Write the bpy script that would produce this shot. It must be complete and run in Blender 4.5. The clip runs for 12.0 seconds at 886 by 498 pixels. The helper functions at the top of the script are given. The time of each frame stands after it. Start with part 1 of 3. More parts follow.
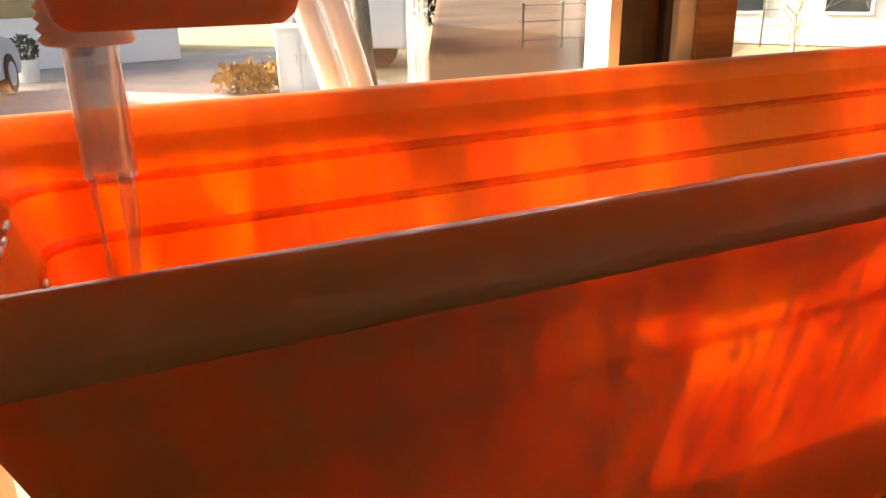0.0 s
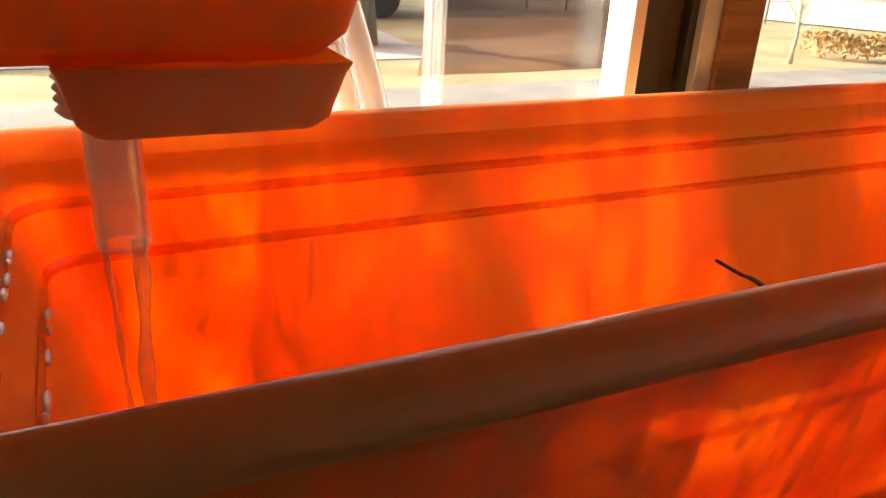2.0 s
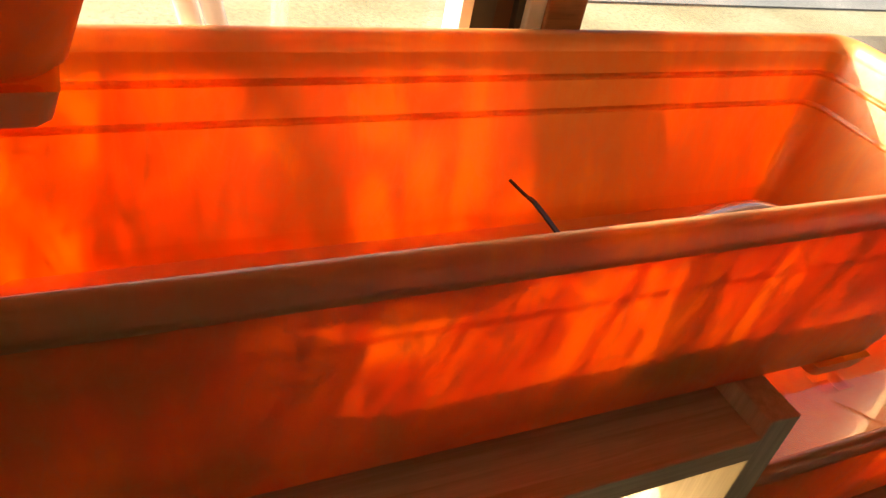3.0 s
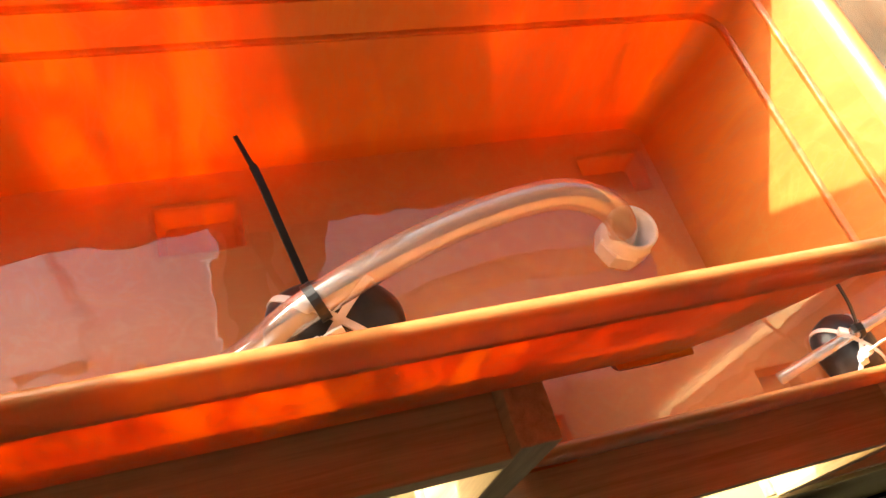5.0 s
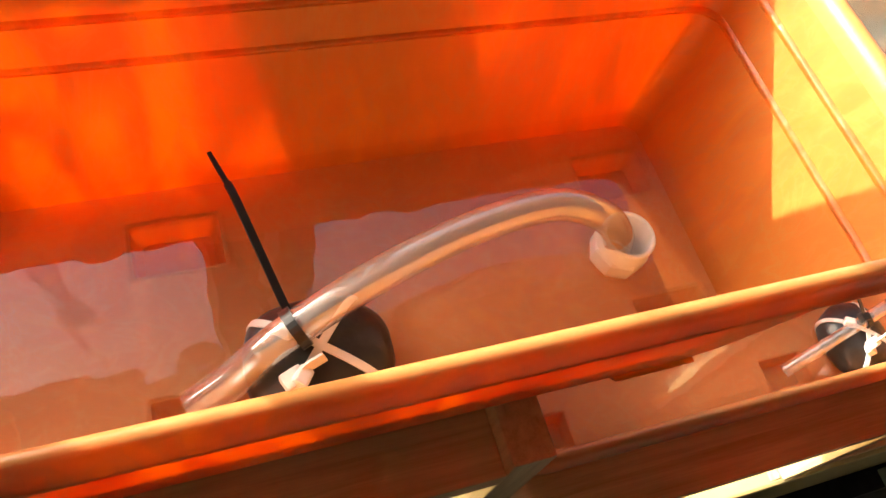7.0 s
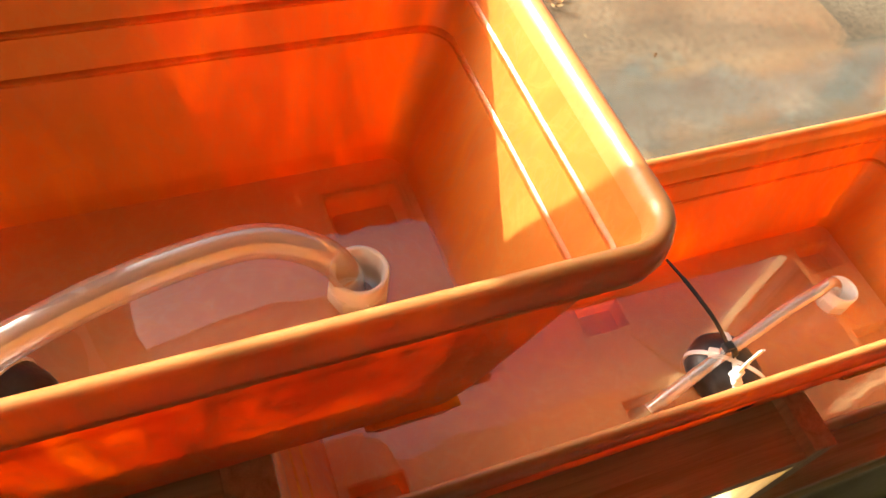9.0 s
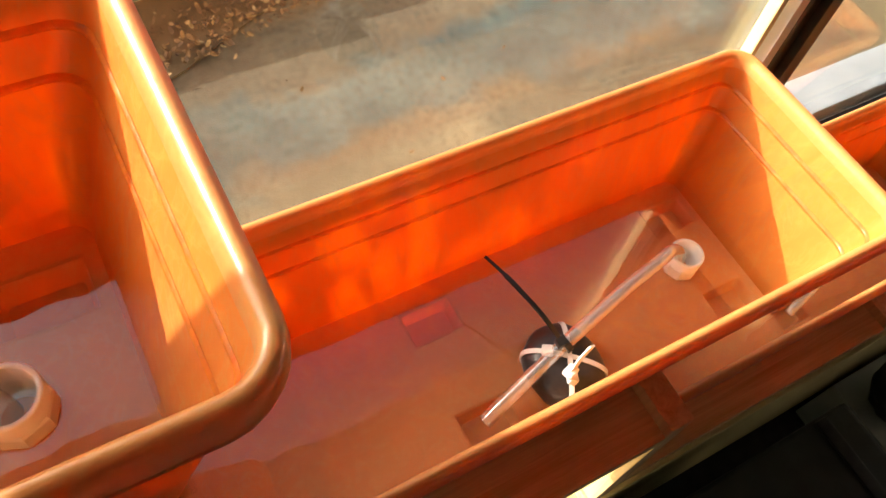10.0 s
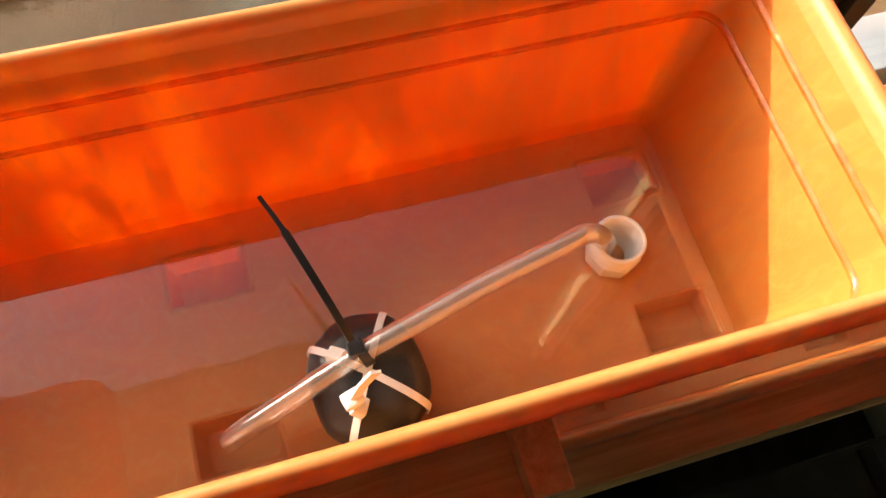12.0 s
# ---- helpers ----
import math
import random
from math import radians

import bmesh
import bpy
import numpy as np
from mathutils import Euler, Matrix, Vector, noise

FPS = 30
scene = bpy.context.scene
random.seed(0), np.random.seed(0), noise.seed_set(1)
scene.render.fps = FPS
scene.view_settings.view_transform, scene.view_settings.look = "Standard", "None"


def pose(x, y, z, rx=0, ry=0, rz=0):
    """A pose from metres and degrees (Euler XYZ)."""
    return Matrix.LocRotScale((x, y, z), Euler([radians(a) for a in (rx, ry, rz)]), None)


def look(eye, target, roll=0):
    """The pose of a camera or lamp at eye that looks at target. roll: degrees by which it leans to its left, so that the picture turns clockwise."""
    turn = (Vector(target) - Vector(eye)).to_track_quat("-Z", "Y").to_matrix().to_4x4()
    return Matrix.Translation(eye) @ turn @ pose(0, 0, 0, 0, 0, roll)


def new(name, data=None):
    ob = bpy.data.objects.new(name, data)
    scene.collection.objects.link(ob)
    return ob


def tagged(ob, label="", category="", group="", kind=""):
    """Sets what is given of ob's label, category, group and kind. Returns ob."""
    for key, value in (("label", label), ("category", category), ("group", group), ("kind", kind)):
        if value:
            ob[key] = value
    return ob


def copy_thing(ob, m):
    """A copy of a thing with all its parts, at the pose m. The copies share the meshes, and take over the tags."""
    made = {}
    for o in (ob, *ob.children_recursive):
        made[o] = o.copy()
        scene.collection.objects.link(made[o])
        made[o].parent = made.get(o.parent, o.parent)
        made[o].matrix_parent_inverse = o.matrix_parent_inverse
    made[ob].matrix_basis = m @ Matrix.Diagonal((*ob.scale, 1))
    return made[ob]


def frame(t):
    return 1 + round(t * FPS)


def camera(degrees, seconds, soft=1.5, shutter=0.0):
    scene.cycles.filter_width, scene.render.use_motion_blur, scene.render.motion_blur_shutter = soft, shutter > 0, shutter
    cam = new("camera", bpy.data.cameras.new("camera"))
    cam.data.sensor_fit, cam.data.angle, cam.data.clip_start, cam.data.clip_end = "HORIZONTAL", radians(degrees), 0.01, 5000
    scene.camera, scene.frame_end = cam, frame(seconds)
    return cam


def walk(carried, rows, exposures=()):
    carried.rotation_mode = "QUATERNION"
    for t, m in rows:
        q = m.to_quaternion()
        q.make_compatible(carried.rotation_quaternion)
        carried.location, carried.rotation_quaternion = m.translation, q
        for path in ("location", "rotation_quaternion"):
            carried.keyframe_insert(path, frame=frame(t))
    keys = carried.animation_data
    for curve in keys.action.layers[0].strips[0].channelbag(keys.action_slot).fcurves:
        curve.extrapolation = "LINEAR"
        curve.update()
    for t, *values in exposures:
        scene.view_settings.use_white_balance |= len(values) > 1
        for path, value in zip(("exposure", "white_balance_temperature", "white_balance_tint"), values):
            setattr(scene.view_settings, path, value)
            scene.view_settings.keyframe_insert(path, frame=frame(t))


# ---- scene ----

# The first flower box's inner floor is z = 0, x runs along the boxes, y towards the window.
cam = camera(59.98, 12.0, soft=1.5)
PATH = [
    (0, -0.5566, -0.1321, 0.1717, 69.78, 0.85, -25.16),
    (0.5, -0.5585, -0.1230, 0.1778, 69.31, 1.08, -24.72),
    (1, -0.5598, -0.1181, 0.1916, 68.09, -0.33, -25.03),
    (1.5, -0.5584, -0.1131, 0.1939, 67.62, -1.24, -25.12),
    (2, -0.5576, -0.1147, 0.1999, 66.50, -2.89, -24.62),
    (2.5, -0.5329, -0.1416, 0.2280, 59.90, -5.77, -22.49),
    (3, -0.5083, -0.1849, 0.2778, 53.42, -9.94, -23.16),
    (3.5, -0.4507, -0.1765, 0.3084, 45.64, -11.54, -23.79),
    (5.5, -0.2902, -0.0728, 0.3384, 30.67, -10.24, -15.03),
    (6, -0.2909, -0.0655, 0.3361, 29.98, -10.20, -15.72),
    (6.5, -0.2885, -0.0683, 0.3377, 29.82, -10.36, -16.68),
    (8.5, -0.2190, -0.0873, 0.3331, 31.86, -6.68, -16.30),
    (9, -0.1519, -0.1092, 0.3256, 35.16, -7.43, -20.13),
    (9.5, -0.0935, -0.1004, 0.3254, 34.36, -6.67, -30.36),
    (10, -0.0145, -0.0780, 0.3170, 31.48, -6.40, -28.65),
    (10.5, 0.0835, -0.0650, 0.2632, 29.34, -5.98, -22.78),
    (11, 0.1551, -0.0428, 0.1863, 23.70, -5.30, -17.21),
    (11.5, 0.1891, -0.0376, 0.1588, 22.82, -5.30, -15.72),
    (12, 0.2137, -0.0371, 0.1676, 22.65, -3.68, -16.41),
]
EXPOSURES = [(0, 2.15, 6700, 8), (2, 1.95, 6700, 8), (3.5, 2.0, 6700, 8), (6.5, 1.9, 6700, 8), (9, 1.75, 6700, 8), (10.5, 1.33, 6700, 8), (12, 1.28, 6700, 8)]
walk(cam, [(t, pose(*p)) for t, *p in PATH], EXPOSURES)

# ---- light ----
SUN = Vector((-1.08, 1.0, 0.59))
world = bpy.data.worlds.new("sky")
scene.world = world
world.use_nodes = True
wn = world.node_tree
sky = wn.nodes.new("ShaderNodeTexSky")
sky.sky_type, sky.sun_disc = "NISHITA", False
sky.sun_elevation, sky.sun_rotation = math.atan2(SUN.z, math.hypot(SUN.x, SUN.y)), math.atan2(SUN.x, SUN.y)
sky.dust_density, sky.air_density, sky.ozone_density = 9.0, 0.4, 0.2
wn.nodes["Background"].inputs[1].default_value = 0.15
wn.links.new(sky.outputs[0], wn.nodes["Background"].inputs[0])
lamp = bpy.data.lights.new("sun", "SUN")
lamp.energy, lamp.angle, lamp.color = 3.1, radians(0.55), (1.0, 0.96, 0.87)
sun = new("sun", lamp)
sun.matrix_world = look(SUN * 10, (0, 0, 0))


# ---- materials ----
def nodes_of(name):
    m = bpy.data.materials.new(name)
    m.use_nodes = True
    t = m.node_tree
    return m, t, t.nodes["Principled BSDF"], t.nodes["Material Output"]


def node(t, kind, **inputs):
    n = t.nodes.new("ShaderNode" + kind)
    for key, value in inputs.items():
        k = key.replace("_", " ")
        if hasattr(value, "is_output"):
            t.links.new(value, n.inputs[k])
        else:
            n.inputs[k].default_value = value
    return n


def coords(t, scale=(1, 1, 1)):
    c = t.nodes.new("ShaderNodeTexCoord")
    mp = t.nodes.new("ShaderNodeMapping")
    mp.inputs["Scale"].default_value = scale
    t.links.new(c.outputs["Object"], mp.inputs["Vector"])
    return mp.outputs[0]


def ramp(t, fac, stops):
    r = t.nodes.new("ShaderNodeValToRGB")
    while len(r.color_ramp.elements) < len(stops):
        r.color_ramp.elements.new(0.5)
    for e, (p, c) in zip(r.color_ramp.elements, stops):
        e.position, e.color = p, (*c, 1)
    t.links.new(fac, r.inputs[0])
    return r.outputs[0]


def plain(name, stops, scale=20.0, rough=0.6, metal=0.0, bump=0.0, stretch=(1, 1, 1), detail=6.0, fine=0.0, grain=0.0):
    """Colours blended by noise of the given scale (per metre), with relief."""
    m, t, p, out = nodes_of(name)
    v = coords(t, stretch)
    n = node(t, "TexNoise", Vector=v, Scale=scale, Detail=detail)
    colour = ramp(t, n.outputs["Fac"], stops)
    if grain:
        speck = node(t, "TexNoise", Vector=v, Scale=grain, Detail=8.0, Roughness=0.75)
        mix = t.nodes.new("ShaderNodeMix")
        mix.data_type, mix.blend_type = "RGBA", "MULTIPLY"
        mix.inputs[0].default_value = 1.0
        t.links.new(colour, mix.inputs[6])
        t.links.new(ramp(t, speck.outputs["Fac"], [(0.30, (0.35, 0.34, 0.33)), (0.52, (0.85, 0.85, 0.85)), (0.72, (1.0, 1.0, 1.0))]), mix.inputs[7])
        colour = mix.outputs[2]
    t.links.new(colour, p.inputs["Base Color"])
    p.inputs["Roughness"].default_value, p.inputs["Metallic"].default_value = rough, metal
    if bump:
        n2 = node(t, "TexNoise", Vector=v, Scale=fine or scale * 4, Detail=4.0)
        b = node(t, "Bump", Strength=bump, Distance=0.002, Height=n2.outputs["Fac"])
        t.links.new(b.outputs[0], p.inputs["Normal"])
    return m


def make_plastic(name, low, high, dark=(0.66, 0.258, 0.046), light=(0.73, 0.312, 0.066), gloss=0.0, stain=(0.93, 0.205, 0.010)):
    """Translucent moulded plastic; low and high: how much light a wall of this thickness lets through."""
    m, t, p, out = nodes_of(name)
    v = coords(t, (1, 1, 1))
    broad = node(t, "TexNoise", Vector=v, Scale=9.0, Detail=3.0)
    streak = node(t, "TexNoise", Vector=coords(t, (1, 1, 0.2)), Scale=30.0, Detail=8.0, Distortion=1.4)
    mixed = node(t, "Math")
    mixed.operation = "MULTIPLY"
    t.links.new(broad.outputs["Fac"], mixed.inputs[0])
    t.links.new(streak.outputs["Fac"], mixed.inputs[1])
    glow = ramp(t, mixed.outputs[0], [(0.12, (stain[0] * 0.80, stain[1] * 0.38, stain[2] * 0.5)), (0.24, (stain[0] * 0.97, stain[1] * 0.80, stain[2])), (0.36, (stain[0] * 1.06, stain[1] * 1.5, stain[2] * 1.6))])
    t.links.new(ramp(t, broad.outputs["Fac"], [(0.3, dark), (0.7, light)]), p.inputs["Base Color"])
    p.inputs["Roughness"].default_value = 0.30
    p.inputs["Coat Weight"].default_value, p.inputs["Coat Roughness"].default_value = gloss, 0.22
    fine = node(t, "TexNoise", Vector=v, Scale=240.0, Detail=3.0)
    b = node(t, "Bump", Strength=0.12, Distance=0.001, Height=fine.outputs["Fac"])
    t.links.new(b.outputs[0], p.inputs["Normal"])
    tr = node(t, "BsdfTranslucent", Color=glow)
    thin = node(t, "MapRange")
    thin.inputs["From Min"].default_value, thin.inputs["From Max"].default_value = 0.15, 0.33
    thin.inputs["To Min"].default_value, thin.inputs["To Max"].default_value = low, high
    t.links.new(mixed.outputs[0], thin.inputs["Value"])
    # fine curling lines with less of the translucent mix
    swirl = node(t, "TexNoise", Vector=coords(t, (1, 1, 0.5)), Scale=24.0, Detail=6.0, Distortion=2.6)
    away = node(t, "Math")
    away.operation, away.inputs[1].default_value = "SUBTRACT", 0.5
    t.links.new(swirl.outputs["Fac"], away.inputs[0])
    size = node(t, "Math")
    size.operation = "ABSOLUTE"
    t.links.new(away.outputs[0], size.inputs[0])
    line = node(t, "MapRange")
    line.inputs["From Min"].default_value, line.inputs["From Max"].default_value = 0.0, 0.03
    line.inputs["To Min"].default_value, line.inputs["To Max"].default_value = 0.66, 1.0
    t.links.new(size.outputs[0], line.inputs["Value"])
    feather = node(t, "TexNoise", Vector=coords(t, (1, 1, 0.34)), Scale=58.0, Detail=7.0, Roughness=0.6, Distortion=3.2)
    soft = node(t, "MapRange")
    soft.inputs["From Min"].default_value, soft.inputs["From Max"].default_value = 0.36, 0.50
    soft.inputs["To Min"].default_value, soft.inputs["To Max"].default_value = 0.68, 1.0
    t.links.new(feather.outputs["Fac"], soft.inputs["Value"])
    marks = node(t, "Math")
    marks.operation = "MULTIPLY"
    t.links.new(line.outputs[0], marks.inputs[0])
    t.links.new(soft.outputs[0], marks.inputs[1])
    amount = node(t, "Math")
    amount.operation = "MULTIPLY"
    t.links.new(thin.outputs[0], amount.inputs[0])
    t.links.new(marks.outputs[0], amount.inputs[1])
    mx = node(t, "MixShader", Fac=amount.outputs[0])
    t.links.new(p.outputs[0], mx.inputs[1])
    t.links.new(tr.outputs[0], mx.inputs[2])
    t.links.new(mx.outputs[0], out.inputs["Surface"])
    return m


def make_clear(name, tint, milk, rough=0.04, ior=1.45, ripple=0.0, edge=5.0):
    """Thin clear stuff: lets light through, mirrors by Fresnel, and is a little milky."""
    m, t, p, out = nodes_of(name)
    clear = node(t, "BsdfTransparent", Color=(*tint, 1))
    p.inputs["Base Color"].default_value, p.inputs["Roughness"].default_value = (0.85, 0.83, 0.80, 1), 0.5
    a = node(t, "MixShader", Fac=milk)
    t.links.new(clear.outputs[0], a.inputs[1])
    t.links.new(p.outputs[0], a.inputs[2])
    lw = node(t, "LayerWeight", Blend=0.5)
    p5 = node(t, "Math")
    p5.operation, p5.inputs[1].default_value = "POWER", edge
    t.links.new(lw.outputs["Facing"], p5.inputs[0])
    f0 = ((ior - 1) / (ior + 1)) ** 2
    f = node(t, "Math")
    f.operation, f.inputs[1].default_value, f.inputs[2].default_value = "MULTIPLY_ADD", 1 - f0, f0
    t.links.new(p5.outputs[0], f.inputs[0])
    g = node(t, "BsdfGlossy", Roughness=rough)
    if ripple:
        n = node(t, "TexNoise", Vector=coords(t), Scale=26.0, Detail=2.0)
        b = node(t, "Bump", Strength=ripple, Distance=0.01, Height=n.outputs["Fac"])
        t.links.new(b.outputs[0], g.inputs["Normal"])
        t.links.new(b.outputs[0], lw.inputs["Normal"])
    c = node(t, "MixShader")
    t.links.new(f.outputs[0], c.inputs[0])
    t.links.new(a.outputs[0], c.inputs[1])
    t.links.new(g.outputs[0], c.inputs[2])
    t.links.new(c.outputs[0], out.inputs["Surface"])
    return m


def make_wood(name, dark, light):
    m, t, p, out = nodes_of(name)
    n = node(t, "TexNoise", Vector=coords(t, (1.2, 22, 22)), Scale=6.0, Detail=8.0, Distortion=0.6)
    w = node(t, "TexNoise", Vector=coords(t, (5, 160, 160)), Scale=6.0, Detail=4.0)
    mixed = node(t, "Math")
    mixed.operation = "ADD"
    half = node(t, "Math")
    half.operation = "MULTIPLY"
    half.inputs[1].default_value = 0.35
    t.links.new(w.outputs["Fac"], half.inputs[0])
    t.links.new(n.outputs["Fac"], mixed.inputs[0])
    t.links.new(half.outputs[0], mixed.inputs[1])
    t.links.new(ramp(t, mixed.outputs[0], [(0.45, dark), (0.85, light)]), p.inputs["Base Color"])
    p.inputs["Roughness"].default_value = 0.55
    b = node(t, "Bump", Strength=0.15, Distance=0.001, Height=w.outputs["Fac"])
    t.links.new(b.outputs[0], p.inputs["Normal"])
    return m


PLASTIC = make_plastic("terracotta_plastic", 0.31, 0.47)
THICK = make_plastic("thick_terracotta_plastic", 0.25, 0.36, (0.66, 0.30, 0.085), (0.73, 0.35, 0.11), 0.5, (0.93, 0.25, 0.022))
RIBBED = make_plastic("ribbed_terracotta_plastic", 0.62, 0.74, gloss=0.9, stain=(0.92, 0.36, 0.06))
FLOORED = make_plastic("floor_terracotta_plastic", 0.30, 0.46, (0.78, 0.385, 0.15), (0.84, 0.45, 0.18))
WOOD = make_wood("pine_board", (0.56, 0.37, 0.17), (0.80, 0.60, 0.34))
WOOD_DARK = make_wood("frame_timber", (0.15, 0.07, 0.025), (0.30, 0.15, 0.06))
CLEAR = make_clear("clear_vinyl", (0.98, 0.975, 0.97), 0.20, 0.06, 2.6, 0.0, 1.8)
SASH = make_clear("sash_edge", (0.97, 0.97, 0.97), 0.12, 0.1)
WATER = make_clear("water", (0.99, 0.98, 0.97), 0.0, 0.0, 2.0, 0.01)
HOSE = make_clear("milky_hose", (0.90, 0.90, 0.90), 0.60, 0.1, 1.6, 0.0, 3.0)
OUTLET = make_clear("clear_outlet", (0.96, 0.955, 0.95), 0.20, 0.06, 1.9, 0.0, 2.0)
STREAM = make_clear("falling_water", (0.90, 0.88, 0.86), 0.12, 0.03, 2.2, 0.0, 1.8)
PANE = make_clear("window_glass", (0.97, 0.98, 0.97), 0.004, 0.0, 1.45)
STONE = plain("black_pebble", [(0.3, (0.012, 0.012, 0.013)), (0.7, (0.04, 0.04, 0.042))], 60, 0.3, bump=0.2)
NYLON = plain("white_nylon", [(0.3, (0.78, 0.77, 0.74)), (0.7, (0.86, 0.85, 0.83))], 80, 0.35)
BLACK = plain("black_nylon", [(0.3, (0.008, 0.008, 0.008)), (0.7, (0.02, 0.02, 0.02))], 80, 0.35)
PVC = plain("grey_white_pvc", [(0.3, (0.80, 0.80, 0.79)), (0.7, (0.88, 0.88, 0.87))], 60, 0.4, bump=0.2)
WHITE = plain("white_paint", [(0.3, (0.74, 0.75, 0.74)), (0.7, (0.82, 0.82, 0.80))], 12, 0.4, bump=0.1)
CREAM = plain("cream_paint", [(0.3, (0.70, 0.57, 0.26)), (0.7, (0.78, 0.66, 0.34))], 9, 0.5, bump=0.15)
GASKET = plain("black_gasket", [(0.3, (0.010, 0.010, 0.011)), (0.7, (0.03, 0.028, 0.026))], 40, 0.5)
GASKET_BROWN = plain("dark_brown_web", [(0.3, (0.035, 0.018, 0.010)), (0.7, (0.06, 0.032, 0.018))], 30, 0.6)
STEEL = plain("grey_aluminium", [(0.3, (0.45, 0.50, 0.55)), (0.7, (0.58, 0.62, 0.66))], 30, 0.35, metal=0.3)
WALL = plain("room_wall", [(0.3, (0.245, 0.232, 0.21)), (0.7, (0.30, 0.285, 0.26))], 4, 0.8, bump=0.2)
SCUFFED = plain("scuffed_black", [(0.3, (0.018, 0.022, 0.022)), (0.7, (0.042, 0.050, 0.048))], 14, 0.55, bump=0.3)
CARTON = plain("pale_carton", [(0.3, (0.40, 0.45, 0.42)), (0.7, (0.52, 0.56, 0.52))], 10, 0.8, bump=0.2)
DARK = plain("dark_carpet", [(0.3, (0.012, 0.013, 0.014)), (0.7, (0.03, 0.032, 0.034))], 30, 0.9, bump=0.5)
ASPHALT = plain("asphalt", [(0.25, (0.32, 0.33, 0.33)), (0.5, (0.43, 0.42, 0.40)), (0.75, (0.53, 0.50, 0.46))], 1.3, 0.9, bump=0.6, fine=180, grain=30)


def make_pavement():
    """Worn sandy concrete; a blue-grey band of shade is painted along it and one end is darker brown."""
    m, t, p, out = nodes_of("worn_concrete")
    v = coords(t)
    n = node(t, "TexNoise", Vector=v, Scale=2.2, Detail=15.0)
    sand = ramp(t, n.outputs["Fac"], [(0.25, (0.085, 0.060, 0.036)), (0.5, (0.145, 0.110, 0.068)), (0.75, (0.22, 0.175, 0.115))])
    n2 = node(t, "TexNoise", Vector=v, Scale=3.4, Detail=15.0)
    shade_blue = ramp(t, n2.outputs["Fac"], [(0.3, (0.042, 0.062, 0.062)), (0.5, (0.075, 0.105, 0.100)), (0.7, (0.14, 0.155, 0.135))])
    dark = ramp(t, n2.outputs["Fac"], [(0.3, (0.030, 0.025, 0.018)), (0.7, (0.085, 0.065, 0.042))])
    wob = node(t, "TexNoise", Vector=v, Scale=2.6, Detail=8.0, Roughness=0.62)
    sep = node(t, "SeparateXYZ", Vector=v)

    def edge(axis, gain, lo, hi):
        a = node(t, "Math")
        a.operation, a.inputs[1].default_value = "MULTIPLY_ADD", gain
        t.links.new(wob.outputs["Fac"], a.inputs[0])
        t.links.new(sep.outputs[axis], a.inputs[2])
        r = node(t, "MapRange")
        r.inputs["From Min"].default_value, r.inputs["From Max"].default_value = lo, hi
        t.links.new(a.outputs[0], r.inputs["Value"])
        return r.outputs[0]

    def times(a, b):
        k = node(t, "Math")
        k.operation = "MULTIPLY"
        t.links.new(a, k.inputs[0])
        t.links.new(b, k.inputs[1])
        return k.outputs[0]

    def blend(fac, a, b, kind="MIX"):
        k = t.nodes.new("ShaderNodeMix")
        k.data_type, k.blend_type = "RGBA", kind
        if fac is None:
            k.inputs[0].default_value = 1.0
        else:
            t.links.new(fac, k.inputs[0])
        t.links.new(a, k.inputs[6])
        t.links.new(b, k.inputs[7])
        return k.outputs[2]

    # cast shade on the ground, painted as a blue-grey band in y
    c = blend(times(edge("Y", 0.7, 1.66, 1.76), edge("Y", 0.7, 2.10, 1.98)), sand, shade_blue)
    # darker brown towards low x, within a range of y
    c = blend(times(edge("X", 0.9, 0.86, 0.42), times(edge("Y", 0.7, 1.40, 1.62), edge("Y", 0.7, 3.4, 2.9))), c, dark)
    speck = node(t, "TexNoise", Vector=v, Scale=38.0, Detail=8.0, Roughness=0.75)
    c = blend(None, c, ramp(t, speck.outputs["Fac"], [(0.30, (0.35, 0.34, 0.33)), (0.52, (0.85, 0.85, 0.85)), (0.72, (1.0, 1.0, 1.0))]), "MULTIPLY")
    t.links.new(c, p.inputs["Base Color"])
    p.inputs["Roughness"].default_value = 0.9
    f = node(t, "TexNoise", Vector=v, Scale=120.0, Detail=4.0)
    b = node(t, "Bump", Strength=0.8, Distance=0.002, Height=f.outputs["Fac"])
    t.links.new(b.outputs[0], p.inputs["Normal"])
    return m


CONCRETE = make_pavement()
SOIL = plain("bed_soil", [(0.25, (0.035, 0.026, 0.015)), (0.75, (0.17, 0.105, 0.05))], 9, 0.95, bump=0.8, fine=60)
LEAF, _t, _p, _o = nodes_of("dry_leaf")
_g = _t.nodes.new("ShaderNodeNewGeometry")
_t.links.new(ramp(_t, _g.outputs["Random Per Island"], [(0.0, (0.05, 0.028, 0.014)), (0.45, (0.15, 0.075, 0.028)), (0.8, (0.26, 0.14, 0.05)), (1.0, (0.36, 0.25, 0.12))]), _p.inputs["Base Color"])
_p.inputs["Roughness"].default_value = 0.8
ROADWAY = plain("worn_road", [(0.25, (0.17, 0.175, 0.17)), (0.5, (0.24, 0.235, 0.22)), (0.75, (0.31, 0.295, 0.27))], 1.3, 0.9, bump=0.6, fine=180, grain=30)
GRASS = plain("dry_grass", [(0.25, (0.20, 0.18, 0.09)), (0.5, (0.34, 0.29, 0.16)), (0.8, (0.44, 0.38, 0.25))], 1.1, 0.95, bump=0.8, fine=40, grain=25)
BRICK = plain("brown_bank", [(0.25, (0.32, 0.16, 0.06)), (0.75, (0.48, 0.27, 0.12))], 2.0, 0.9, bump=0.5)
